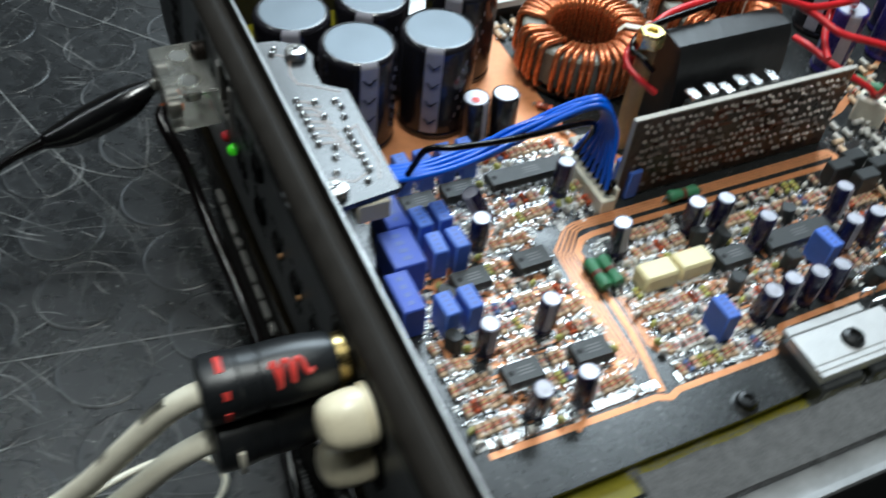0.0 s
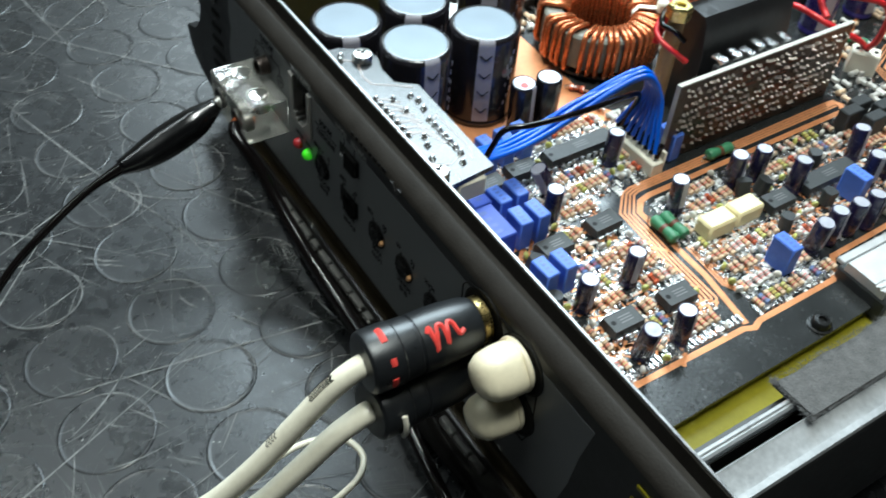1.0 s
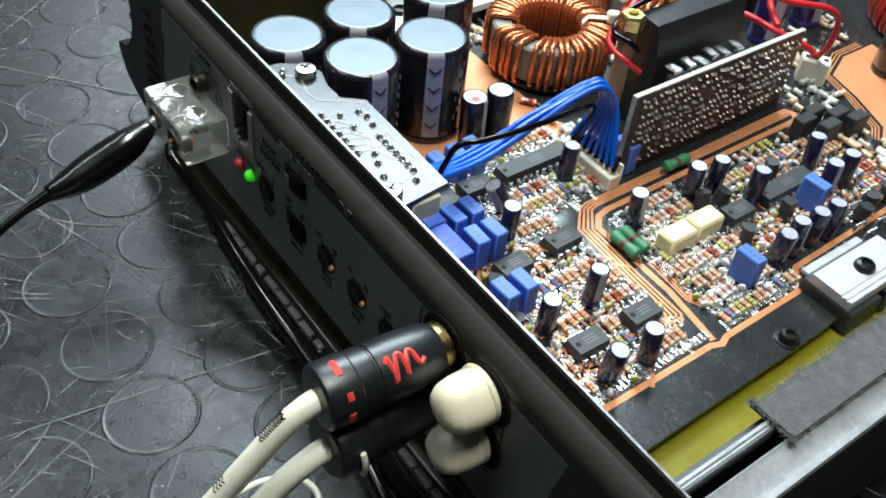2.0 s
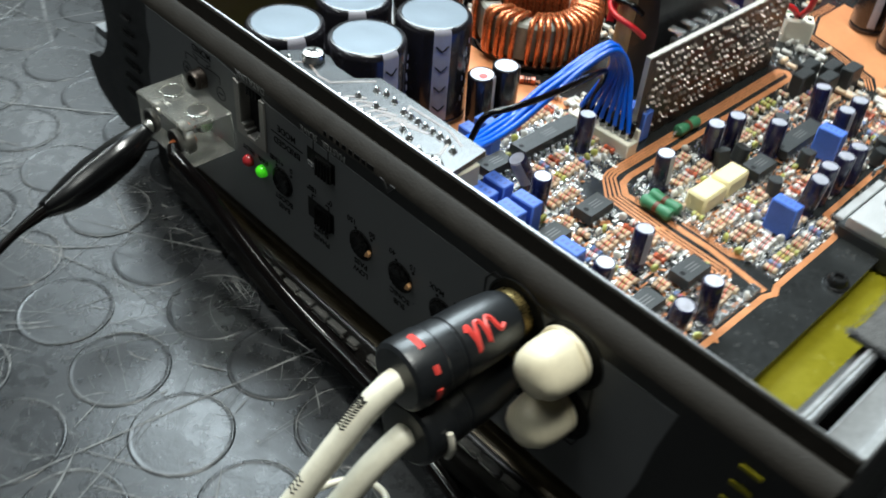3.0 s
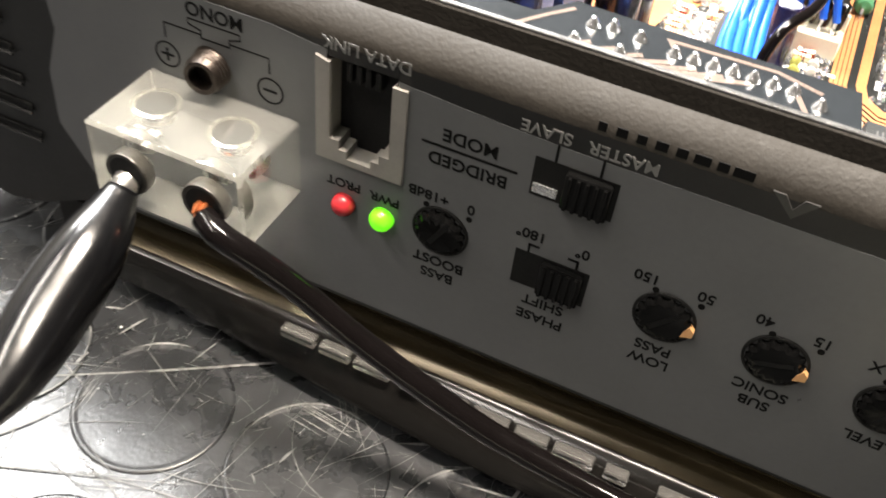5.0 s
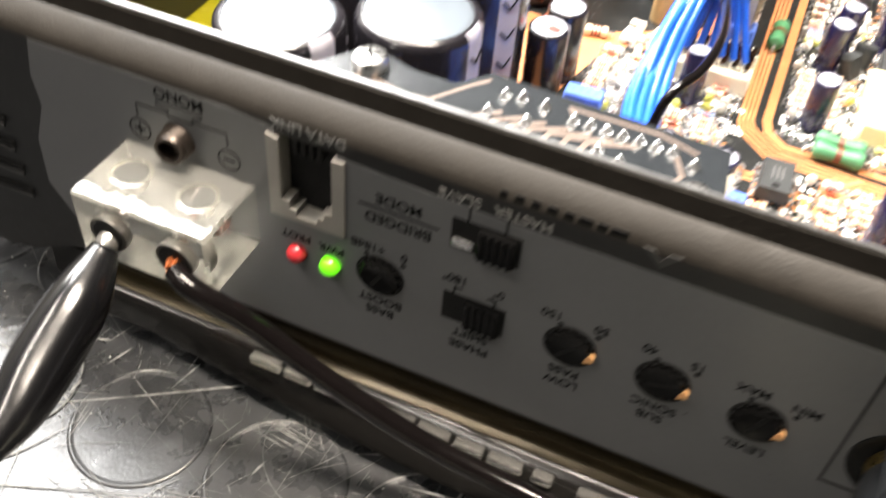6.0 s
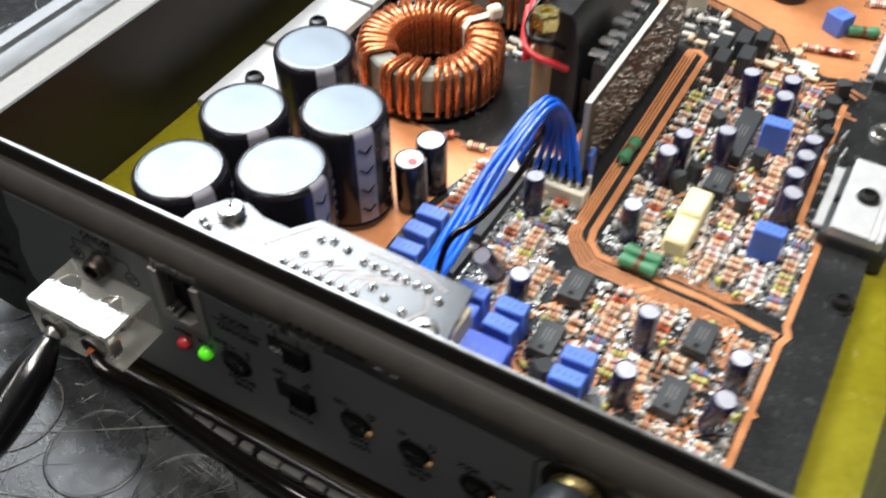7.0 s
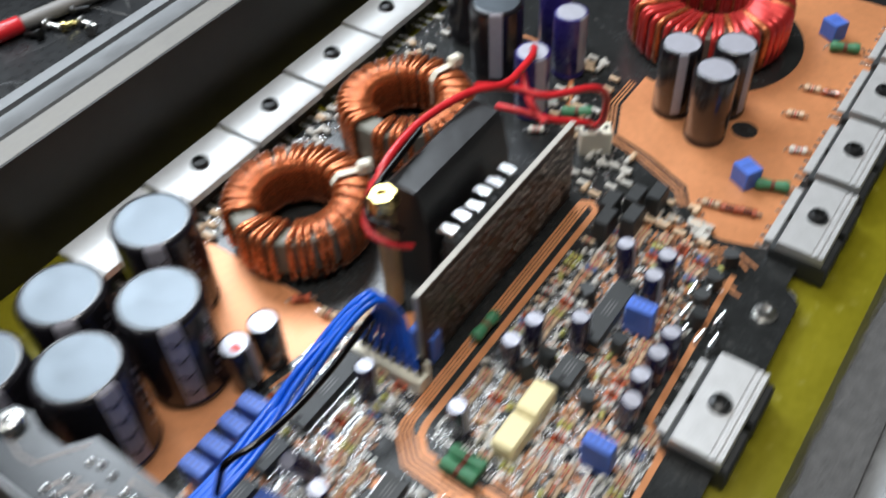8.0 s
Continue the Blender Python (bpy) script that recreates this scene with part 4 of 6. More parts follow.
audio_cable([(92.8, -29.6, 58.3), (92.6, -33, 57.2), (92, -38, 53.5), (90.8, -46, 44.4), (88.6, -56, 31.8), (85, -67, 19.8), (79.5, -82, 10.0), (71, -104, 4.2), (52, -150, 3.0), (30, -210, 3.0)], "ivory audio cable with dark printing", ((13, 6, 0.22), (26, 2, 0.2)))
audio_cable([(96.0, -29.8, 45.2), (95.9, -33, 44.4), (95.2, -39, 40.5), (93.6, -47, 31.6), (91, -57, 20.5), (87, -69, 11.5), (82, -84, 4.8), (72, -115, 3.0), (54, -165, 3.0), (34, -220, 3.0)], "ivory audio cable lying below its twin", ())
stray = thing("stray_wire", (80, -30, 8), "thin tan wire hooked beside the cables", "wire")
bm = made()
tube(bm, [Vector(p) - Vector((80, -30, 8)) for p in smooth_line([(84, -58, 19), (80, -50, 16), (77.6, -42, 14), (78.4, -35.4, 14), (82, -29.4, 14), (87.6, -27.6, 13.6), (92.0, -30.6, 13), (93, -36, 10), (92, -44, 4)], 6)], 0.85, 8)
part("strand", bm, CABLE, stray, sharp=80)
# ivory caps on the unused sockets
prof = [(2.0, 0.0), (6.6, 0.6), (7.1, 2.5), (7.0, 5.5), (6.4, 8.4), (5.0, 10.2), (2.6, 11.0), (0.3, 11.2)]
for x, z, sq, lab in ((108.4, 57.2, 0.9, "ivory push-on cap on a socket"), (108.4, 41.8, 0.84, "ivory push-on cap on the lower socket")):
    bm = made()
    lathe(bm, [(r * sq, h) for r, h in prof], (0, 0, 0), (-0.04, -1, 0), 28)
    for v in bm.verts:
        a = math.atan2(v.co.z, v.co.x)
        k = 1 + 0.03 * math.cos(4 * a) + 0.03 * math.cos(3 * a + 1)
        v.co.x, v.co.z = v.co.x * k, v.co.z * k
    cap = thing("socket_cap", (x, -0.4, z), lab, "plug cap", "caps on the sockets")
    part("shell", bm, IVORY, cap, sharp=80)
    bm = made()
    lathe(bm, [(5.0, 0.05), (7.0 * sq, 0.1), (7.35 * sq, 0.5), (7.3 * sq, 1.2), (6.7 * sq, 1.5)], (0, 0, 0), (-0.04, -1, 0), 28)
    part("base_rim", bm, IVORY, cap, sharp=60)
# ---- circuit board ----
PZ = 34.0
board = thing("circuit_board", (40, 150, PZ), "black circuit board with copper tracks, packed with parts", "circuit board")
OFF = Vector((40, 150, PZ))


def bpart(name, bm, mats, label="", sharp=38):
    ob = part(name, bm, mats, board, label, sharp)
    ob.location = -OFF * MM
    return ob


bm = made()
prism(bm, [(-36, 10), (129.4, 10), (128.2, 90), (126, 168), (121, 172), (121, 325), (-36, 325)], PZ - 1.6, PZ)
bpart("laminate", bm, MASK, "black laminate")
for x in (-34, 44, 122):
    for y in (14, 170, 318):
        bm = made()
        lathe(bm, [(3, 29.7), (3, PZ - 1.6)], (x, y, 0), (0, 0, 1), 12)
        bpart("spacer", bm, STEEL)
# copper pours
bm = made()
prism(bm, [(-34, 12), (18, 12), (20, 36), (20, 66), (24, 84), (30, 96), (48, 97), (48, 176), (44, 190), (20, 235), (-34, 240)], PZ + 0.02, PZ + 0.09)
prism(bm, [(46.8, 320), (46.8, 219), (52.5, 205), (66, 201), (81.5, 194.2), (86, 187), (91.3, 180.7), (99, 179), (109.7, 182), (110, 320)], PZ + 0.02, PZ + 0.09)
bpart("copper_pour", bm, COPPER_MASK, "orange copper pour")
bm = made()
lathe(bm, [(4.2, PZ + 0.1), (4.2, PZ + 0.16), (0.2, PZ + 0.16)], (86, 228, 0), (0, 0, 1), 20)
bpart("mask_patch", bm, MASK)
bm = made()
prism(bm, [(-34.2, 99), (22, 97.5), (31, 103), (44, 112), (44, 176), (41, 190), (19, 234), (-34.2, 238)], PZ + 0.1, PZ + 0.16)
bpart("mask_patch", bm, MASK)


def track(bm, pts, w_, z=PZ + 0.1):
    """A flat copper track with mitred bends."""
    n = len(pts)
    ps = [Vector(p) for p in pts]
    left, right = [], []
    for i, p in enumerate(ps):
        d0 = (ps[i] - ps[i - 1]).normalized() if i else (ps[1] - ps[0]).normalized()
        d1 = (ps[i + 1] - ps[i]).normalized() if i < n - 1 else d0
        d = (d0 + d1).normalized()
        nrm = Vector((-d.y, d.x)) * (w_ / 2 / max(0.4, d.dot(d0)))
        left.append(p + nrm)
        right.append(p - nrm)
    verts = [(p.x, p.y, z) for p in left] + [(p.x, p.y, z) for p in right] + [(p.x, p.y, z - 0.08) for p in left] + [(p.x, p.y, z - 0.08) for p in right]
    faces = []
    for i in range(n - 1):
        faces += [(i, i + 1, n + i + 1, n + i), (i, 2 * n + i, 2 * n + i + 1, i + 1), (n + i, n + i + 1, 3 * n + i + 1, 3 * n + i)]
    add(bm, verts, faces)


def one_track(pts, w_, z=PZ + 0.1):
    bm = made()
    track(bm, pts, w_, z)
    bpart("copper_track", bm, TRACK)


bm = made()
lathe(bm, [(34.0, PZ + 0.1), (34.0, PZ + 0.16), (0.2, PZ + 0.16)], (54, 270, 0), (0, 0, 1), 48)
bpart("mask_patch", bm, MASK)
for k in range(3):
    one_track([(45.4 - 1.1 * k, 232), (45.4 - 1.1 * k, 218.6 - 0.5 * k), (51.4 - 0.8 * k, 203.8 - 0.9 * k), (65.2 - 0.4 * k, 199.6 - 1.1 * k), (80.6 - 0.5 * k, 192.8 - 1.1 * k), (85.2 - 0.9 * k, 186.2 - 0.6 * k)], 0.55)
# bus beside the upright board, round the corner and across
for k in range(4):
    one_track([(57.4 + 0.95 * k, 171), (58.2 + 0.85 * k, 80 + 0.6 * k), (59.2 + 0.75 * k, 76.7 + 0.85 * k), (65.7 + 0.65 * k, 70.3 + 1.18 * k), (87.5, 68.9 + 1.2 * k), (102.0 + 0.7 * k, 68.2 + 1.25 * k), (104.4 + 0.7 * k, 65.8 + 1.25 * k)], 0.72)
one_track([(58.2, 168), (58.2, 171.5), (60.6, 172.6), (63.4, 170.5), (63.6, 83.2), (64.5, 79.1), (68.1, 75.7), (96.5, 75.2), (114.8, 72.4)], 1.9, PZ + 0.14)
for k in range(4):
    one_track([(85.6, 78.0 + 1.5 * k), (88.6, 78.0 + 1.1 * k), (101.3, 76.9 + 0.85 * k), (106.0 - 0.6 * k, 79.2 + 0.9 * k)], 0.6)
# ground line round the dense field
one_track([(115.4, 26), (115.7, 70.5), (116.9, 73.6), (115.7, 76.6), (115.4, 106), (109.0, 113), (107.4, 168)], 1.7)
for k in range(4):
    one_track([(112.6 - 2.2 * k, 58 + k * 0.8), (112.6 - 2.2 * k, 65 + 0.6 * k)], 0.7, PZ + 0.14)
for k in range(4):
    one_track([(42 + 3.0 * k, 88), (42 + 3.0 * k, 84 - 1.2 * k), (48 + 2.4 * k, 78 - 1.6 * k), (55, 75 - 1.9 * k)], 0.5)
for pts, w_ in (([(110, 172), (104, 176), (98, 172), (100, 166), (110, 164)], 0.7), ([(112, 174), (103.5, 178), (96, 172.5), (99, 164.5), (112, 162)], 0.7), ([(24, 70), (28, 88), (24, 98), (30, 104)], 1.0), ([(26, 68), (31, 86), (36, 96)], 1.0), ([(26.6, 30), (26.6, 66)], 1.2)):
    one_track(pts, w_, PZ + 0.13)
bm = made()
rng = random.Random(11)
for _ in range(950):
    x, y = rng.uniform(26, 112), rng.uniform(28, 174)
    if (y > 66 and x < 72) or (64 < y < 82 and x > 56) or (y > 80 and x > 101) or x > 108:
        continue
    dx, dy = rng.choice(((0, 1), (1, 0), (0, 1)))
    l1, l2 = rng.uniform(2, 8), rng.uniform(2, 6)
    p1 = (x + dx * l1, y + dy * l1)
    track(bm, [(x, y), p1, (p1[0] + l2 * 0.6, p1[1] + l2 * 0.6 * rng.choice((-1, 1)))], rng.choice((0.5, 0.7, 0.9, 1.1)), PZ + 0.12)
tagged(bpart("track_web", bm, TRACK, "fine copper tracks"), kind="stuff")

TAKEN = []


def claim(x, y, hx, hy):
    for a, b, c, d in TAKEN:
        if abs(x - a) < hx + c and abs(y - b) < hy + d:
            return False
    TAKEN.append((x, y, hx, hy))
    return True


# keep the tracks clear
for x, y, hx, hy in ((60.5, 125, 4.5, 48), (90, 73.2, 25, 4.6), (63, 78, 6, 7), (120, 60, 4, 60), (115.8, 50, 1.2, 26), (53, 134, 2.5, 40)):
    TAKEN.append((x, y, hx, hy))

# ---- radial electrolytic capacitors ----
def radial(r, h, sleeve, top, name, stripe_at=40, stripe_half=22, seg=24, chevrons=False, vent=True):
    """A sleeved can: body, bare top, printed stripe, two leads."""
    root = thing(name, (0, 0, 0), "", "capacitor")
    bm = made()
    lathe(bm, [(r * 0.90, 0.3), (r * 0.99, 0.5), (r, 1.0), (r, 1.9), (r * 0.965, 2.3), (r * 0.965, 2.5), (r, 2.9), (r, h - 0.15 * r), (r * 0.985, h - 0.09 * r), (r * 0.955, h - 0.045 * r), (r * 0.915, h - 0.012 * r), (r * 0.88, h), (r * 0.85, h), (r * 0.83, h - 0.2)], seg=seg)
    body = part("sleeve", bm, sleeve, root)
    bm = made()
    lathe(bm, [(r * 0.85, h - 0.5), (r * 0.85, h - 0.16), (r * 0.82, h - 0.1), (r * 0.74, h - 0.14), (r * 0.4, h - 0.05), (0.05, h - 0.02)], seg=seg)
    part("can_top", bm, top, root, "bare aluminium top")
    bm = made()
    n = 6
    a0, a1 = radians(stripe_at - stripe_half), radians(stripe_at + stripe_half)
    levels = [(1.0, 3.0), (1.0, h - 0.15 * r), (0.985, h - 0.09 * r + 0.03), (0.955, h - 0.045 * r + 0.05), (0.90, h + 0.03)]
    verts = [((r * q + 0.06) * math.cos(a0 + (a1 - a0) * k / n), (r * q + 0.06) * math.sin(a0 + (a1 - a0) * k / n), z) for q, z in levels for k in range(n + 1)]
    add(bm, verts, [(b * (n + 1) + k, b * (n + 1) + k + 1, (b + 1) * (n + 1) + k + 1, (b + 1) * (n + 1) + k) for b in range(4) for k in range(n)])
    part("stripe", bm, STRIPE, root, "grey polarity stripe")
    if chevrons:
        bm = made()
        am = (a0 + a1) / 2
        for q in range(4):
            z = h * (0.2 + 0.2 * q)
            for s in (-1, 1):
                pts = [((r + 0.1) * math.cos(am + s * t * stripe_half * 0.0122), (r + 0.1) * math.sin(am + s * t * stripe_half * 0.0122), z + 1.7 * t) for t in (0, 0.5, 1.0)]
                tube(bm, pts, 0.22, 4)
        part("chevron", bm, DARKINK, root)
        bm = made()
        for q in range(9):
            a = am + 0.7 + 0.11 * (q % 3)
            z0 = h * 0.25 + 2.2 * q
            tube(bm, [((r + 0.02) * math.cos(a), (r + 0.02) * math.sin(a), z0), ((r + 0.02) * math.cos(a), (r + 0.02) * math.sin(a), z0 + 1.5)], 0.16, 4)
        part("print_bar", bm, STRIPE, root)
    if vent:
        bm = made()
        for k in range(3):
            a = radians(60 * k + 15)
            box(bm, (0, 0, h - 0.06), (r * 1.1, 0.12, 0.03), rot=math.degrees(a))
        part("vent_score", bm, top, root)
    for s in (-1, 1):
        bm = made()
        lathe(bm, [(0.3, -0.5), (0.3, 0.5)], (s * r * 0.45, 0, 0), (0, 0, 1), 6)
        part("lead", bm, TIN, root)
    return root


def put(root, places, label, group, first=True):
    """The first place takes the thing itself, the others copies."""
    for k, (x, y, z, tilt_x, tilt_y, spin) in enumerate(places):
        m = pose(x * MM, y * MM, z * MM, tilt_x, tilt_y, spin)
        if k == 0:
            root.matrix_basis = m
            tagged(root, label, "", group)
        else:
            copy_thing(root, m)


big = radial(11.0, 32.0, SLEEVE, CAN, "filter_capacitor", -70, 13, 48, True, False)
put(big, [(-16.6, 24.6, PZ, 0, 0, 50), (3.0, 37.0, PZ, 0, 0, 66), (3.6, 61.0, PZ, 0, 0, 40), (-17.6, 49.2, PZ, 0, 0, 36), (-17.2, 78.4, PZ, 0, 0, 30)],
    "large black electrolytic capacitor with aluminium top on the board", "filter capacitors")
small = radial(2.6, 12.4, SLEEVE_BLUE, CAN_LILAC, "electrolytic_capacitor", 12, 20, 20)
rng = random.Random(3)
spots = [(89, 37.4), (88.1, 53.9), (72.1, 85.8), (108.6, 40.6), (110.2, 52.6), (57.3, 50.5), (46.6, 81.5), (71.8, 109.2), (73.6, 117), (83.4, 123.3), (82.1, 152.4), (92.6, 155.4), (92.6, 146.6), (104, 109), (104, 116), (104, 124), (105, 131)]
places = []
for x, y in spots:
    TAKEN.append((x, y, 3.0, 3.0))
    tx, ty = rng.gauss(0, 2.2), rng.gauss(0, 2.2)
    places.append((x, y, PZ, tx, ty, rng.uniform(-35, 35)))
put(small, places, "small navy electrolytic capacitor on the circuit board", "small capacitors")
TAKEN.append((47, 57, 4.5, 4))
lean = radial(2.6, 11.4, SLEEVE_BLUE, CAN_LILAC, "electrolytic_capacitor", -60, 34, 20)
put(lean, [(49.3, 57.2, PZ + 0.3, 24, -14, 0)], "small navy electrolytic capacitor leaning over", "small capacitors")
mid = radial(4.1, 17.0, SLEEVE, CAN_LILAC, "electrolytic_capacitor", 20, 14, 24)
put(mid, [(18.0, 68.0, PZ, 2, 0, 0), (19.0, 76.6, PZ, 0, 0, 30)], "black electrolytic capacitor, medium size, on the board", "medium capacitors")
TAKEN += [(18, 68, 5, 5), (19, 76.6, 5, 5)]
bm = made()
lathe(bm, [(1.3, 17.0), (1.2, 17.1), (0.1, 17.12)], (1.2, -0.6, 0), (0, 0, 1), 14)
part("paint_dab", bm, REDINK, mid, "red paint dab on the top")
trio = radial(6.6, 26.0, SLEEVE, CAN_LILAC, "electrolytic_capacitor", -60, 12, 32)
put(trio, [(61.6, 226, PZ, 0, 0, 0), (76, 234.4, PZ, 0, 0, 40), (76, 218.8, PZ, 0, 0, 80)], "black electrolytic capacitor in a close trio on copper", "capacitor trio")
violet = radial(5.7, 24.0, SLEEVE_PURPLE, CAN_LILAC, "electrolytic_capacitor", -30, 20, 32)
put(violet, [(22.9, 200.6, PZ, 0, 0, 0), (22.4, 226, PZ, 0, 0, 20), (10, 238, PZ, 0, 0, 60)], "violet electrolytic capacitor on the board", "violet capacitors")
tall = radial(9.0, 28.0, SLEEVE, CAN, "filter_capacitor", -60, 14, 40, False, False)
put(tall, [(1.0, 214, PZ, 0, 0, 0), (-18, 228, PZ, 0, 0, 30)], "black electrolytic capacitor beyond the coils", "rear capacitors")

# ---- film capacitors ----
def film(lx, ly, h, m_, name="film_capacitor"):
    root = thing(name, (0, 0, 0), "", "capacitor")
    bm = made()
    box(bm, (0, 0, h / 2 + 0.5), (lx, ly, h), bevel=0.35)
    part("case", bm, m_, root)
    bm = made()
    for k in range(4):
        box(bm, (-lx * 0.3 + k * lx * 0.2, 0, h + 0.52), (lx * 0.10, ly * 0.26, 0.04))
    part("print_bar", bm, FILM_PRINT, root)
    for s in (-1, 1):
        bm = made()
        lathe(bm, [(0.28, -0.5), (0.28, 0.6)], (s * lx * 0.36, 0, 0), (0, 0, 1), 6)
        part("lead", bm, TIN, root)
    return root


fspots = [(79, 31.3, 0), (79, 37.4, 0), (50.2, 36.6, 0), (50.0, 42.6, 0), (60, 36.9, 0), (60, 42.7, 0), (104, 95.8, -3), (94, 137.2, 0), (51.4, 100.5, 2), (29.0, 60.0, 2), (29.2, 53.4, 0), (29.6, 46.6, 0), (29.4, 40.2, 0)]
for x, y, a in fspots:
    TAKEN.append((x, y, 4.4, 2.8))
put(film(7.6, 4.2, 9.6, FILM), [(x, y, PZ, 0, 0, a + rng.uniform(-3, 3)) for x, y, a in fspots], "blue boxed film capacitor on the circuit board", "film capacitors")
put(film(13.0, 8.6, 10.6, FILM_DARK), [(59.4, 27.4, PZ, 0, 0, 0)], "large blue boxed film capacitor by the panel", "large film capacitors")
put(film(13.0, 6.0, 10.0, FILM_DARK), [(45.6, 30.0, PZ, 0, 0, 0), (72.4, 23.0, PZ, 0, 0, 0)], "royal blue film capacitor by the panel", "large film capacitors")
TAKEN += [(59.4, 27.4, 7, 5), (45.6, 30, 7, 4), (72.4, 23, 7, 4)]
put(film(6.0, 7.0, 6.5, FILM), [(95.4, 205, PZ, 0, 0, 60), (92, 292, PZ, 0, 0, 60)], "blue film capacitor on the copper pour", "rear film capacitors")

# ---- chips ----
def chip(n_side, name="chip"):
    length = n_side * 2.54 - 0.6
    root = thing(name, (0, 0, 0), "", "chip")
    bm = made()
    hx = 3.2
    prof = [(-hx, 2.0), (-hx + 0.35, 0.8), (hx - 0.35, 0.8), (hx, 2.0), (hx - 0.4, 4.0), (-hx + 0.4, 4.0)]
    extrude_y(bm, prof, -length / 2, length / 2)
    part("body", bm, CHIP, root)
    bm = made()
    lathe(bm, [(0.75, 3.96), (0.75, 4.03), (0.1, 4.03)], (0, -length / 2 + 1.4, 0), (0, 0, 1), 12)
    part("notch", bm, HOLE, root)
    bm = made()
    for k in range(3):
        box(bm, (-0.9 + 0.9 * k, 0.6, 4.02), (0.35, min(5.0, length * 0.4), 0.04))
    part("print_bar", bm, FAINT, root)
    for k in range(n_side):
        y = -length / 2 - 0.3 + 1.27 + 2.54 * k - 0.0
        for s in (-1, 1):
            bm = made()
            box(bm, (s * (hx + 0.35), y, 2.05), (0.9, 1.3, 0.28))
            box(bm, (s * (hx + 0.7), y, 1.25), (0.28, 1.3, 1.7))
            box(bm, (s * (hx + 0.72), y, 0.1), (0.26, 0.55, 1.0))
            part("leg", bm, TIN, root)
    return root


cspots = [(99.4, 42.2), (99.6, 60.8), (69, 43.1), (68.2, 61.1), (38.2, 54.0), (39.2, 41.4), (86.0, 113.6)]
for x, y in cspots:
    TAKEN.append((x, y, 4.6, 5.4))
put(chip(4), [(x, y, PZ, 0, 0, rng.uniform(-1.5, 1.5)) for x, y in cspots], "black eight-legged chip on the circuit board", "small chips")
put(chip(10), [(38.0, 76.0, PZ, 0, 0, 0)], "long black chip on the circuit board", "long chips")
put(chip(9), [(85.4, 136.0, PZ, 0, 0, 0)], "long black chip between small capacitors", "long chips")
TAKEN += [(38, 76, 4.8, 13.5), (85.4, 136, 4.8, 12)]

# ---- cream relays, green resistors ----
def cream_box():
    root = thing("cream_capacitor", (0, 0, 0), "", "capacitor")
    bm = made()
    box(bm, (0, 0, 2.9), (6.4, 10.6, 5.0), bevel=0.7)
    part("case", bm, CREAM, root)
    for s in (-1, 1):
        bm = made()
        lathe(bm, [(0.3, -0.4), (0.3, 0.6)], (0, s * 4, 0), (0, 0, 1), 6)
        part("lead", bm, TIN, root)
    return root


put(cream_box(), [(84.2, 89.9, PZ, 0, 0, 0), (84.0, 101.2, PZ, 0, 0, 0)], "cream moulded box capacitor on the circuit board", "cream capacitors")
TAKEN += [(84.1, 95.5, 4, 11.5)]


def green_resistor(length=10.0):
    root = thing("power_resistor", (0, 0, 0), "", "resistor")
    bm = made()
    k = length / 2
    lathe(bm, [(0.5, -k), (1.6, -k + 0.3), (1.95, -k + 1.2), (1.75, -k + 2.4), (1.5, -0.5), (1.5, 0.5), (1.75, k - 2.4), (1.95, k - 1.2), (1.6, k - 0.3), (0.5, k)], (0, 0, 2.1), (1, 0, 0), 18)
    part("body", bm, GREEN, root)
    bm = made()
    lathe(bm, [(1.66, -0.6), (1.66, 0.6)], (0, 0, 2.1), (1, 0, 0), 18, caps=False)
    part("band", bm, BAND_BROWN, root)
    bm = made()
    tube(bm, [(-k - 1.6, 0, -0.3), (-k - 1.5, 0, 1.6), (-k - 1.0, 0, 2.1), (k + 1.0, 0, 2.1), (k + 1.5, 0, 1.6), (k + 1.6, 0, -0.3)], 0.35, 6)
    part("lead_wire", bm, TIN, root)
    return root


put(green_resistor(), [(78.4, 75.6, PZ, 0, 0, 0), (78.4, 79.4, PZ, 0, 0, 0), (60.2, 115, PZ, 0, 0, 88), (103.4, 206, PZ, 0, 0, 20), (98.6, 285, PZ, 0, 0, 20), (37, 206, PZ, 0, 0, 30)], "green coated power resistor on the circuit board", "green resistors")
TAKEN += [(78.4, 77.5, 7.5, 4.2)]

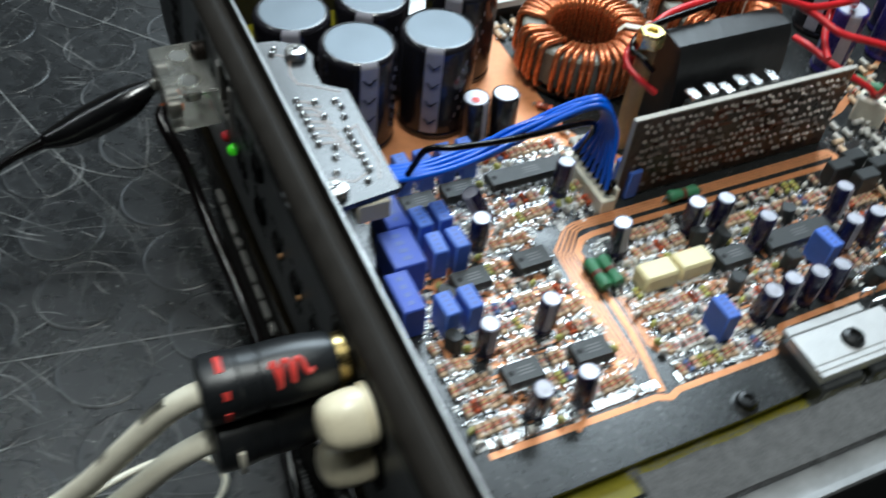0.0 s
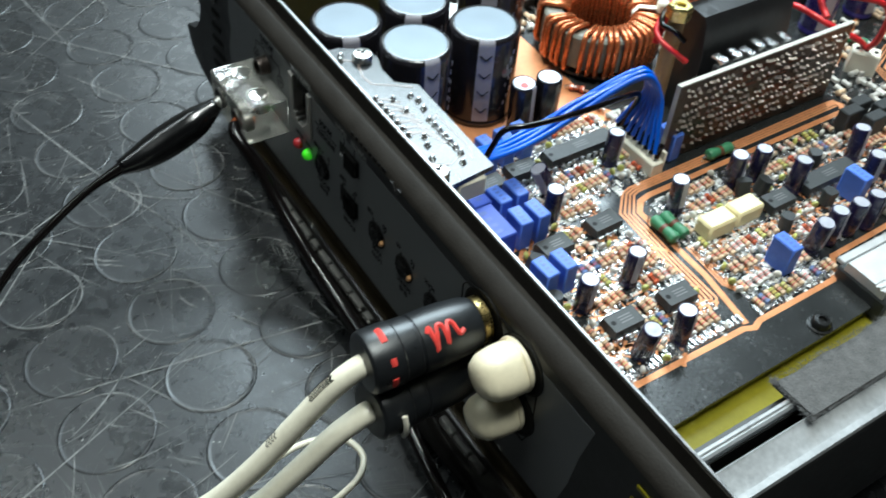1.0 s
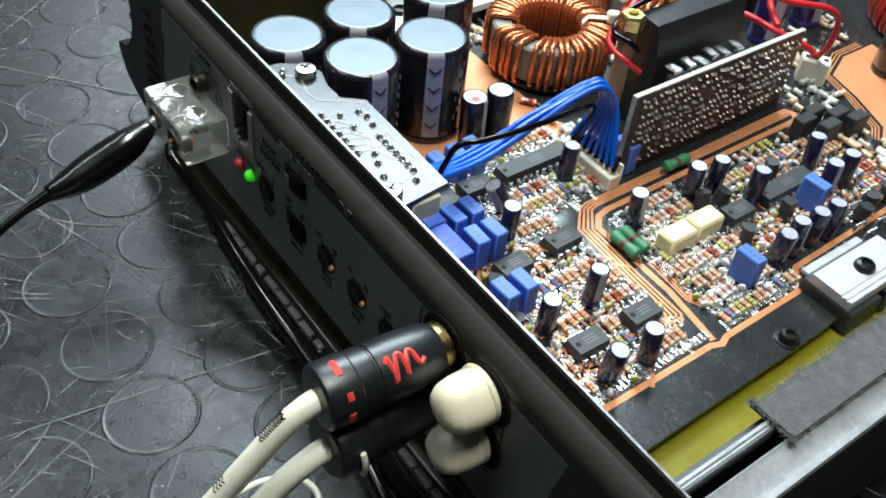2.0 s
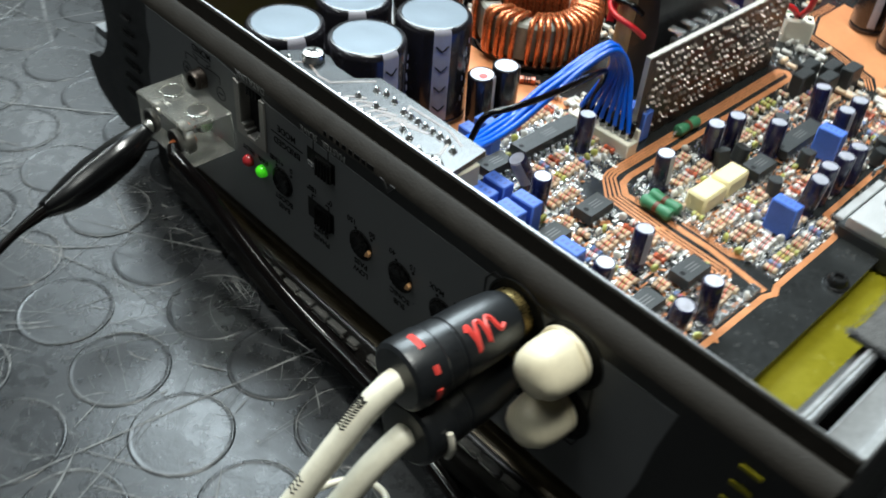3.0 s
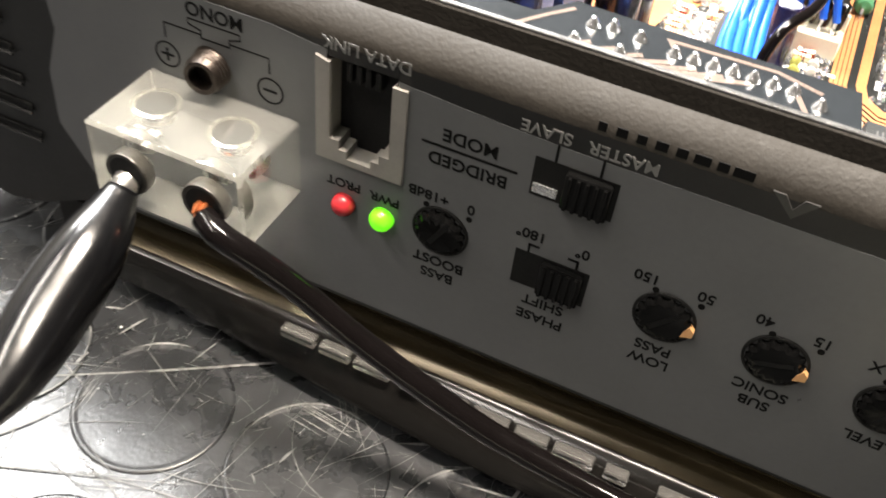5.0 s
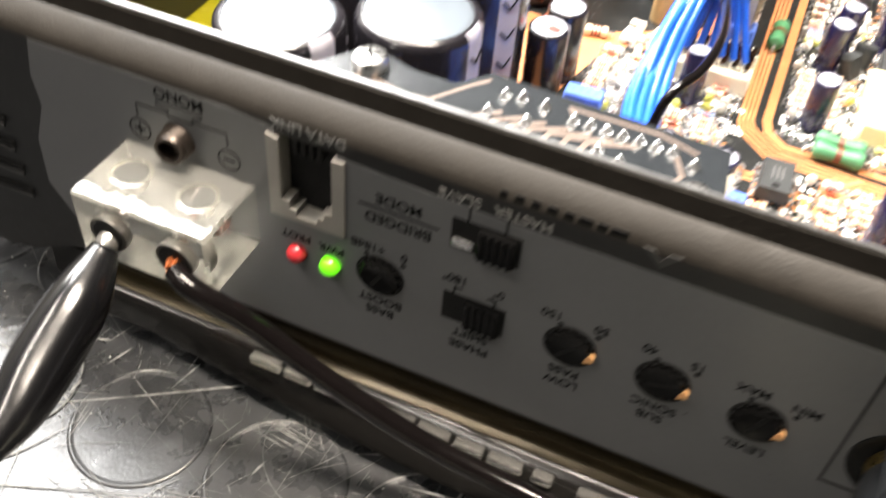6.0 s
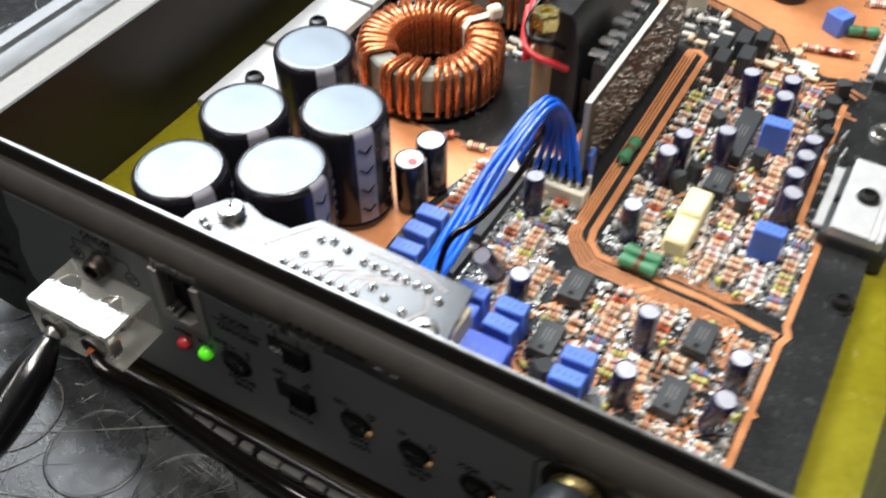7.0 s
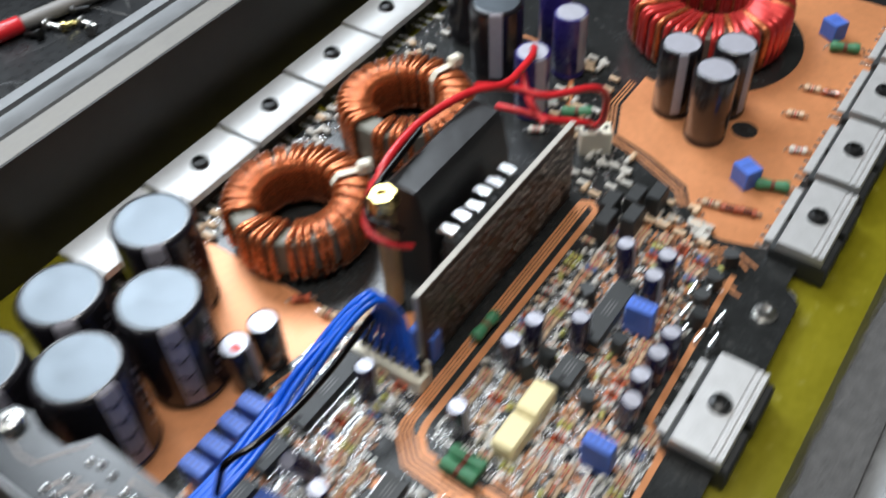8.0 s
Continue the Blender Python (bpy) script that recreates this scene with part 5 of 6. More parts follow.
# ---- toroid coils ----
def coil(R, ri, h, turns, wire_r, m_, name, tie=True, skip=()):
    root = thing(name, (0, 0, 0), "", "coil")
    bm = made()
    lathe(bm, [(ri + 2.2, 2.2), (R - 2.2, 2.2), (R - 1.4, 3.0), (R - 1.4, h - 3.0), (R - 2.2, h - 2.2), (ri + 2.2, h - 2.2), (ri + 1.4, h - 3.0), (ri + 1.4, 3.0), (ri + 2.2, 2.2)], seg=48, caps=False)
    part("core", bm, CORE, root, "grey core showing between turns")
    forms = []
    for v in range(4):
        bm = made()
        e = Vector((1, 0, 0))
        b = 0.6 * math.tau / turns + 0.03 * math.sin(v * 2.3)
        e2 = Vector((math.cos(b), math.sin(b), 0))
        lo, hi, c = 1.0 + 0.25 * math.sin(v * 1.9), h - 1.0 + 0.35 * math.sin(v * 3.1), 1.9
        up = Vector((0, 0, 1))
        line = [e * (ri + c) + up * lo, e * (R - c) + up * lo, e * (R - 0.5) + up * (lo + 0.9), e * R + up * (lo + c + 0.4), e * R + up * (hi - c - 0.3), e * (R - 0.5) + up * (hi - 0.7), e * (R - c) + up * hi,
                e2 * (ri + c) + up * hi, e2 * (ri + 0.4) + up * (hi - 0.8), e2 * ri + up * (hi - c - 0.3), e2 * ri + up * (lo + c + 0.4), e2 * (ri + 0.5) + up * (lo + 0.8)]
        tube(bm, line, wire_r, 7, closed=True)
        forms.append(mesh_of("wire_turn", bm, m_[v % len(m_)] if isinstance(m_, tuple) else m_, 80))
    for k in range(turns):
        if k in skip:
            continue
        ob = new("wire_turn", forms[(k * 7) % 4])
        ob.parent = root
        ob.rotation_euler = (0, 0, math.tau * k / turns + 0.02 * math.sin(k * 2.9))
    bm = made()
    lathe(bm, [(R - 1.0, 0.0), (R - 1.0, 1.0), (ri + 1, 1.0), (ri + 1, 0.0), (R - 1.0, 0.0)], seg=40, caps=False)
    part("base_ring", bm, PLASTIC, root)
    if tie:
        bm = made()
        loop_ = [(ri - 0.6, h * 0.35), (ri - 0.7, h - 1.5), (ri + 1.2, h + 0.9), (R - 2, h + 0.9), (R + 0.9, h - 0.6), (R + 1.0, h * 0.3)]
        pts = [Vector((math.cos(0.95) * r, math.sin(0.95) * r, z)) for r, z in loop_]
        side = Vector((-math.sin(0.95), math.cos(0.95), 0)) * 1.1
        nrm = len(pts)
        up = Vector((0, 0, 0.0))
        verts = [p - side for p in pts] + [p + side for p in pts]
        inner = [p - Vector((math.cos(0.95), math.sin(0.95), 0)) * (0.5 if i > 3 else (-0.5 if i < 2 else 0)) - Vector((0, 0, 0.5 if 1 < i < 4 else 0)) for i, p in enumerate(pts)]
        verts += [p - side for p in inner] + [p + side for p in inner]
        f = []
        for i in range(nrm - 1):
            f += [(i, i + 1, nrm + i + 1, nrm + i), (2 * nrm + i, 3 * nrm + i, 3 * nrm + i + 1, 2 * nrm + i + 1), (i, 2 * nrm + i, 2 * nrm + i + 1, i + 1), (nrm + i, nrm + i + 1, 3 * nrm + i + 1, 3 * nrm + i)]
        add(bm, verts, f)
        box(bm, tuple(pts[3] + Vector((math.cos(0.95), math.sin(0.95), 0)) * 1.6 + Vector((0, 0, 0.6))), (4.4, 3.6, 3.4), rot=math.degrees(0.95), bevel=0.7)
        part("tie", bm, NYLON, root, "ivory cable tie")
    return root


put(coil(21.0, 11.2, 17.0, 46, 0.95, ENAMEL, "toroid_coil", True, (31, 32, 38)), [(-4.6, 116.8, PZ + 1.2, 0, 0, 0), (-4.4, 169.0, PZ + 1.2, 0, 0, 20)], "copper-wound toroid coil with an ivory cable tie", "toroid coils")
put(coil(27.0, 13.0, 18.0, 54, 1.15, (ENAMEL_RED, ENAMEL_RED, ENAMEL, ENAMEL_RED), "toroid_transformer", False), [(54, 270, PZ + 0.4, 0, 0, 0)], "red and copper wound toroid transformer", "toroid transformers")

# ---- upright board with its solder side outward ----
upright = thing("upright_circuit_board", (53, 134, PZ), "brown upright circuit board, solder side covered in joints", "circuit board")
bm = made()
box(bm, (0, 0, 14.4), (1.6, 76, 28.6))
part("laminate", bm, BRD_EDGE, upright)
bm = made()
box(bm, (0.85, 0, 14.2), (0.12, 75.6, 28.0))
part("solder_face", bm, SOLDERSIDE, upright, "dark brown solder face")
bm = made()
rng = random.Random(5)
for row, z in enumerate((4.0, 6.6, 9.6, 12.4, 15.0, 17.6, 20.6, 23.6, 26.0)):
    y = -36.0
    while y < 36:
        y += rng.choice((1.5, 1.9, 2.54))
        if rng.random() < 0.86:
            r = rng.uniform(0.4, 0.85)
            lathe(bm, [(r, 0.0), (r * 0.75, 0.3), (r * 0.3, 0.7), (0.12, 1.0)], (0.9, y, z + rng.uniform(-0.5, 0.5)), (1, 0, 0), 7)
tagged(part("solder_joints", bm, mat("dull_solder", (0.27, 0.24, 0.215), 0.34, metal=0.9, vary=0.3, scale=500), upright, "bright solder joints"), kind="stuff")
for k in range(22):
    bm = made()
    y0, z0 = rng.uniform(-34, 20), rng.uniform(3, 26)
    box(bm, (0.95, y0 + 5, z0), (0.08, rng.uniform(6, 16), rng.choice((0.7, 1.4))))
    part("track", bm, BAND_BROWN, upright)
for k in range(13):
    bm = made()
    box(bm, (-1.6, -34 + k * 2.54, 0.4), (2.2, 0.6, 1.4), bevel=0.1)
    part("edge_pin", bm, TIN, upright)

# power transistors behind the upright board, wrapped heat sink block
for k in range(6):
    tr = thing("power_transistor", (47.0, 121 + 5.3 * k, PZ), "black power transistor with bright tab behind the upright board", "transistor", "upright transistors")
    bm = made()
    box(bm, (0, 0, 14), (4.4, 4.4, 20), bevel=0.5)
    part("body", bm, CHIP, tr)
    bm = made()
    box(bm, (-1.6 + (k % 3) * 0.5, 0, 25.6 + 0.7 * (k % 2)), (4.8, 2.6, 0.8), rot=(3, -4, 6, 0)[k % 4], bevel=0.1)
    box(bm, (0, 0, 24.4 + 0.7 * (k % 2)), (0.8, 2.2, 2.4))
    part("tab", bm, SOLDER, tr, "bright metal tab")
    for s in (-1.6, 0, 1.6):
        bm = made()
        box(bm, (0, s, 2.2), (0.6, 0.7, 5.4))
        part("leg", bm, TIN, tr)
block_b = thing("heat_sink_block", (34.5, 140, PZ), "black tape-wrapped heat sink block on the board", "heat sink")
bm = made()
pr = [(-6.5, 0.0), (6.5, 0.0), (6.4, 24), (4.6, 34.6), (3.2, 36.6), (-4.6, 37.2), (-6.2, 35.8), (-6.8, 26)]
extrude_y(bm, pr, -22, 17)
part("wrapping", bm, mat("black_tape", (0.016, 0.016, 0.017), 0.36, vary=0.3, scale=120, bump=0.35, bump_scale=260), block_b, "wrinkled black tape")
for k in range(6):
    bm = made()
    box(bm, (9.2, -18 + 7 * k, 8), (5.0, 1.2, 14), bevel=0.3)
    part("fin", bm, DARKWALL, block_b)
post = thing("standoff", (33.6, 110.6, PZ), "brown phenolic standoff topped with a brass nut", "standoff")
bm = made()
lathe(bm, [(2.6, 0), (2.6, 36.5)], seg=14)
part("column", bm, PHENOLIC, post)
bm = made()
lathe(bm, [(3.9, 36.5), (3.9, 40.2), (3.4, 40.8), (1.8, 40.8), (1.7, 39.8), (0.1, 39.8)], seg=6)
part("nut", bm, BRASS, post, "hexagonal brass nut", 20)

# ---- wiring ----
def wire_thing(name, pts, r, m_, label, group=""):
    o = Vector(pts[0])
    ob = thing(name, o, label, "wire", group)
    bm = made()
    tube(bm, [p - o for p in smooth_line(pts, 7)], r, 10)
    part("jacket", bm, m_, ob, sharp=80)
    return ob


wire_thing("red_wire", [(30, 108, 60), (28.4, 112, 68), (26.5, 121, 73.5), (25.5, 138, 74.5), (29, 155, 74), (34, 166, 72), (33, 176, 70), (31, 186, 68), (26, 196, 63), (23, 200, 59)], 1.15, REDWIRE, "red wire running over the black block", "red wires")
wire_thing("black_wire", [(40, 109, 66), (37.0, 107, 68.5), (31.6, 107, 68), (28.8, 110, 70), (29.4, 116, 73.6), (27.4, 136, 74.8)], 0.9, BLACKWIRE, "thin black wire looped round the standoff")
wire_thing("red_wire", [(40, 112, 58), (38.6, 107.4, 62), (33, 105.8, 64), (29, 108, 66), (26, 116, 71)], 0.9, REDWIRE, "red wire looped round the standoff", "red wires")
wire_thing("red_wire", [(28, 160, 73), (36, 168, 70), (44, 172, 68), (52, 184, 66), (54, 190, 60), (53, 192, 50), (50, 194, 44)], 1.1, REDWIRE, "red wire dropping to the white connector", "red wires")
wire_thing("red_wire", [(24, 178, 52), (30, 178, 53), (40, 182, 51), (47, 190, 47), (48, 195, 43)], 1.1, REDWIRE, "red wire to the white connector", "red wires")
wire_thing("red_wire", [(31, 180, 68), (35, 176, 64), (40, 172, 62), (45, 170, 60)], 1.1, REDWIRE, "short red wire above the board", "red wires")
conn = thing("wire_connector", (49.5, 195, PZ), "white wire connector with red wires beyond the upright board", "connector")
bm = made()
box(bm, (0, 0, 4.2), (10, 6.4, 8.4), rot=35, bevel=0.5)
part("housing", bm, NYLON, conn)
for k in range(3):
    bm = made()
    box(bm, (-2.6 + 2.6 * k, -1.8 + 1.8 * k, 8.5), (1.4, 1.4, 0.3), rot=35)
    part("opening", bm, HOLE, conn)

header = thing("pin_header", (46.4, 91.4, PZ), "ivory pin header with blue wires", "connector")
bm = made()
box(bm, (0, 0, 2.2), (22.4, 5.0, 4.4), bevel=0.3)
box(bm, (0, 2.2, 5.0), (22.4, 0.8, 5.6), bevel=0.2)
part("housing", bm, NYLON, header)
for k in range(8):
    bm = made()
    box(bm, (-8.9 + 2.54 * k, -0.4, 5.6), (0.64, 0.64, 5.4))
    part("pin", bm, TIN, header)
    bm = made()
    lathe(bm, [(0.55, 5.2), (0.95, 5.5), (0.95, 10.4), (0.6, 10.7)], (-8.9 + 2.54 * k, -0.4, 0), (0.08, 0.1, 1), 8)
    part("sleeve", bm, BLACKWIRE, header, "black shrink sleeve")
    wire_thing("blue_wire", [(37.6 + 2.54 * k, 91, PZ + 7.0), (40.4 + 1.8 * k, 92.2, PZ + 14), (43.6 + 0.9 * k, 93.2, PZ + 23 + 0.4 * (k % 3)), (43.4 + 0.55 * k, 88.6, PZ + 30.0 + 0.9 * (k % 3)), (41.0 + 0.55 * k, 80, PZ + 27.0 + 1.2 * (k % 2)), (38.8 + 0.65 * k, 66, PZ + 20.4 + 1.4 * (k % 3)), (38.6 + 0.8 * k, 52, PZ + 17.4 + 1.4 * (k % 2)), (40.8 + 0.7 * k, 38, PZ + 19.5), (42.2 + 0.7 * k, 24, PZ + 23.0)], 0.8, BLUEWIRE, "blue wire in a bundle from the ivory header", "blue wires")
wire_thing("black_wire", [(40.2, 91, PZ + 7), (41.6, 92, PZ + 15), (44.4, 89.5, PZ + 22.5), (47.4, 80, PZ + 26.5), (49.6, 68, PZ + 28.8), (50.6, 56, PZ + 30.4), (49.6, 45, PZ + 30.8), (46.6, 38.6, PZ + 29.4), (45.3, 36, PZ + 24), (45.6, 32, PZ + 17)], 0.85, BLACKWIRE, "black wire crossing over the blue bundle")

# ---- small glossy board screwed behind the panel ----
dz = 65.0
dboard = thing("daughter_board", (28, 18, dz), "glossy dark solder-side board fixed with two screws", "circuit board")
bm = made()
pl = [(-6.2, 9.6), (-5.6, 16), (-1.4, 22.6), (3.6, 23.8), (9, 22.0), (16.0, 22.0), (20.2, 27.4), (58.4, 26.4), (60.0, 11.2), (59, 9.6)]
prism(bm, [(x - 28, y - 18) for x, y in pl], -1.6, 0)
part("laminate", bm, DAUGHTER, dboard)


def dtrack(pts, w_=0.7):
    bm = made()
    track(bm, [(x - 28, y - 18) for x, y in pts], w_, 0.07)
    part("copper_track", bm, TINNED, dboard)


dtrack([(0, 14), (3, 17.5), (10, 15.5), (14, 16), (18, 22), (20.6, 25.4)])
for k in range(7):
    dtrack([(20.8 + 2.8 * k, 13.4), (21.8 + 2.8 * k, 16 + 0.3 * k), (25 + 3.4 * k, 18.6 + 0.3 * k)], 0.9)
dtrack([(36, 21.4), (34, 24.6), (48, 25.0), (54, 23)])
dtrack([(51, 21.4), (53, 17), (50, 12)])
rng = random.Random(9)
joints = [(35.3 + 2.54 * k, 21.6) for k in range(7)] + [(20.8 + 2.9 * k, 13.4) for k in range(7)] + [(24, 22.6), (26.6, 23.4), (30.4, 22.8), (23, 17.6), (29, 18), (44, 15.6), (49, 14), (54, 20), (-1.4, 14.6), (0.6, 13.4), (40.5, 16.8)]
for x, y in joints:
    bm = made()
    lathe(bm, [(1.05, 0.0), (0.9, 0.35), (0.55, 0.8), (0.35, 1.25), (0.1, 1.35)], (x - 28, y - 18, 0.02), (0, 0, 1), 10)
    part("solder_joint", bm, SOLDER, dboard)
for x, y in ((2.6, 19.4), (55.4, 11.6)):
    bm = made()
    lathe(bm, [(2.2, PZ - dz + 0.1), (2.2, -1.7)], (x - 28, y - 18, 0), (0, 0, 1), 12)
    part("spacer", bm, STEEL, dboard)
for x, y in ((2.6, 19.4), (55.4, 11.6)):
    bm = made()
    lathe(bm, [(2.9, 0.0), (3.0, 1.2), (2.6, 2.2), (1.4, 2.5), (0.1, 2.5)], (x - 28, y - 18, 0), (0, 0, 1), 20)
    sc = part("screw", bm, STEEL, dboard, "nickel pan-head screw")
    bm = made()
    box(bm, (x - 28, y - 18, 2.5), (3.2, 0.55, 0.2), rot=30)
    box(bm, (x - 28, y - 18, 2.5), (3.2, 0.55, 0.2), rot=120)
    ob = part("cross_slot", bm, HOLE, sc)

bm = made()
box(bm, (56.2 - 28, 19.6 - 18, -4.6), (7.0, 8.4, 5.6), bevel=0.4)
part("socket", bm, NYLON, dboard, "ivory socket under the board")

# ---- clamp bars over the output transistors ----
def clamp(ridges):
    root = thing("transistor_clamp", (0, 0, 0), "", "clamp")
    bm = made()
    w_ = 6.5
    if ridges:
        pr = [(-w_, -3.0), (w_, -3.0), (w_, -0.6), (w_ - 0.3, -0.1), (w_ - 1.0, -0.1), (w_ - 1.2, -0.5), (w_ - 1.7, -0.5), (w_ - 1.9, 0.0), (w_ - 2.6, 0.0), (w_ - 2.8, -0.4), (w_ - 3.3, -0.4), (w_ - 3.6, 0.0), (-w_ + 0.4, 0.0), (-w_, -0.4)]
    else:
        pr = [(-9.2, -2.6), (9.2, -2.6), (9.2, -0.3), (8.8, 0.0), (-8.8, 0.0), (-9.2, -0.3)]
    half = 14.6 if ridges else 15.6
    extrude_y(bm, pr, -half, half)
    part("bar", bm, CAST, root)
    bm = made()
    lathe(bm, [(3.0, 0.0), (3.0, 0.5), (2.5, 1.5), (1.5, 1.8), (1.3, 0.9), (0.1, 0.9)], (-0.4, 0, 0), (0, 0, 1), 20)
    part("screw", bm, BLACKSTEEL, root, "black socket screw")
    if ridges:
        bm = made()
        box(bm, (-9.3, 0, -3.4), (2.6, 25, 1.2), bevel=0.3)
        part("flange", bm, CAST, root, "pale metal flange beside the bar")
    for s in (-1, 1):
        bm = made()
        box(bm, (0, s * 8, -6.6), (17.0 if ridges else 15, 13.6, 7.0), bevel=0.6)
        part("transistor", bm, CHIP, root, "black moulded transistor")
        for q in (-1, 0, 1):
            bm = made()
            box(bm, ((-9.8 if ridges else 10.6), s * 8 + q * 4.0, -6.6), (5.6, 1.1, 0.7), bevel=0.1)
            part("leg", bm, TIN, root)
    return root


put(clamp(True), [(122.6, 122, 41, 0, 0, 0), (120.4, 194.5, 41, 0, 0, 0), (119.6, 227.4, 41, 0, 0, 0), (118.6, 260.4, 41, 0, 0, 0), (118.0, 293.4, 41, 0, 0, 0)], "aluminium clamp bar with black screw, over output transistors", "clamps along the felted rail")
put(clamp(False), [(-46.0, 117.6, 41, 0, 0, 0), (-46.6, 150.6, 41, 0, 0, 0), (-47.4, 183.8, 41, 0, 0, 0), (-48.4, 216.8, 41, 0, 0, 0), (-48.8, 250, 41, 0, 0, 0), (-45.6, 84.6, 41, 0, 0, 0)], "flat aluminium clamp bar with black screw", "clamps along the bare rail")
for x, y, m_, lab in ((125.0, 89.5, BLACKSTEEL, "black screw fixing the circuit board"), (119.6, 160, STEEL, "nickel screw fixing the circuit board")):
    s = thing("screw", (x, y, PZ), lab, "screw")
    bm = made()
    lathe(bm, [(3.4, 0.05), (3.4, 0.4), (2.6, 0.5), (2.6, 1.6), (2.1, 2.4), (1.2, 2.5), (1.1, 1.6), (0.1, 1.6)], seg=20)
    part("head", bm, m_, s)

# ---- bits on the far mat ----
probe = thing("test_probe", (-220, 175, 4), "grey test probe with a red collar lying on the mat", "test probe")
bm = made()
lathe(bm, [(0.5, 0), (3.4, 0.6), (3.6, 8), (3.4, 60), (3.0, 62)], (1.6, -8.0, 0), (0.26, 0.96, 0.0), 18)
part("handle", bm, mat("grey_handle", (0.22, 0.21, 0.20), 0.5, vary=0.1), probe)
bm = made()
lathe(bm, [(3.9, 0), (4.2, 1), (4.2, 13), (3.8, 14)], (-2.0, -21.4, 0), (0.26, 0.96, 0.0), 18)
part("collar", bm, REDWIRE, probe, "red collar")
for k, (x, y, a) in enumerate(((-212, 174, 20), (-203, 176, 80), (-189, 181, 140), (-210, 187, 60), (-200, 184, 10), (-206, 168, 200))):
    s = thing("loose_screw", (x, y, 2.4), "loose metal screw lying on the mat", "screw", "loose screws")
    bm = made()
    ax = (math.cos(radians(a)), math.sin(radians(a)), -0.12)
    lathe(bm, [(1.2, 0), (2.5, 0.4), (2.6, 1.8), (1.4, 2.2), (1.35, 8.0), (1.1, 9.0)], (0, 0, 0), ax, 12)
    part("shank", bm, BRASS if k == 1 else (STEEL, BLACKSTEEL)[k % 2], s)
# ---- small parts of the circuit board, last ----
def resistor_mesh(body_m, bands):
    bm = made()
    lathe(bm, [(0.25, -1.75), (0.85, -1.65), (0.92, -1.15), (0.76, -0.7), (0.76, 0.7), (0.92, 1.15), (0.85, 1.65), (0.25, 1.75)], (0, 0, 0.95), (1, 0, 0), 7)
    for k, x in enumerate((-0.55, 0.0, 0.55)):
        lathe(bm, [(0.81, x - 0.14), (0.81, x + 0.14)], (0, 0, 0.95), (1, 0, 0), 7, mi=1 + k % len(bands), caps=False)
    for s in (-1, 1):
        box(bm, (s * 2.2, 0, 0.9), (1.0, 0.4, 0.4), mi=len(bands) + 1)
        box(bm, (s * 2.6, 0, 0.4), (0.4, 0.4, 1.0), mi=len(bands) + 1)
    return mesh_of("resistor", bm, [body_m, *bands, TIN])


kinds = [resistor_mesh(R_TAN, (BAND_BROWN, BAND_RED)), resistor_mesh(R_TAN, (BAND_RED, BAND_GOLD)), resistor_mesh(R_BLUE, (BAND_BROWN, BAND_RED)), resistor_mesh(R_LIME, (BAND_BROWN, BAND_GOLD)), resistor_mesh(R_RED, (DARKINK,)), resistor_mesh(R_WHITE, (BAND_RED, BAND_BROWN))]
weights = (34, 24, 7, 8, 7, 14)
rng = random.Random(21)
fields = [(64, 113.6, 24, 69), (66, 114.5, 78.5, 110), (65, 105, 110, 172), (25, 57, 62, 93), (26, 62, 32, 66)]
count, spots_r = 0, []
for x0, x1, y0, y1 in fields:
    col = x0 + 2.5
    while col < x1 - 2:
        y = y0 + rng.uniform(1, 3)
        along = rng.random() < 0.85
        while y < y1:
            if rng.random() < 0.9 and claim(col + rng.uniform(-0.4, 0.4), y, 2.7, 0.95):
                x_, y_, _, _ = TAKEN[-1]
                spots_r.append((x_, y_, rng.gauss(0, 4)))
                y += 2.15
            else:
                y += 0.9
        col += 6.1
rng.shuffle(spots_r)
rest = made()
for x, y, a in spots_r[298:]:
    lathe(rest, [(0.25, -1.75), (0.9, -1.4), (0.76, -0.6), (0.76, 0.6), (0.9, 1.4), (0.25, 1.75)], (x, y, PZ + 0.95), (1, 0.05, 0), 6)
if spots_r[298:]:
    tagged(bpart("resistor_rest", rest, R_TAN, "further tan resistors"), kind="stuff")
for x, y, a in spots_r[:298]:
    ob = new("resistor", rng.choices(kinds, weights)[0])
    ob.parent = board
    ob.location = ((x - OFF.x) * MM, (y - OFF.y) * MM, 0.05 * MM)
    ob.rotation_euler = (rng.uniform(-0.1, 0.1), 0, radians(a))
# transistors in little black half-round cases
bm = made()
prism(bm, [(2.3 * math.cos(a), 2.3 * math.sin(a)) for a in [radians(-40 + 260 * k / 10) for k in range(11)]], 1.6, 6.4)
to92 = mesh_of("transistor", bm, CHIP)
placed = 0
for _ in range(400):
    x, y = (rng.uniform(66, 106), rng.uniform(84, 174)) if rng.random() < 0.75 else (rng.uniform(64, 112), rng.uniform(30, 66))
    if claim(x, y, 2.0, 1.9):
        ob = new("transistor", to92)
        ob.parent = board
        ob.location = ((x - OFF.x) * MM, (y - OFF.y) * MM, -0.9 * MM)
        ob.rotation_euler = (rng.gauss(0, 0.12), rng.gauss(0, 0.12), rng.uniform(0, 6.28))
        placed += 1
    if placed > 34:
        break
for x, y in ((68, 170), (73, 176), (78, 180), (70, 163), (76, 168)):
    bm = made()
    box(bm, (0, 0, 4.2), (4.4, 7.6, 8.0), bevel=0.4)
    ob = bpart("driver_transistor", bm, CHIP, "black driver transistor")
    ob.location = ((x - OFF.x) * MM, (y - OFF.y) * MM, 0)
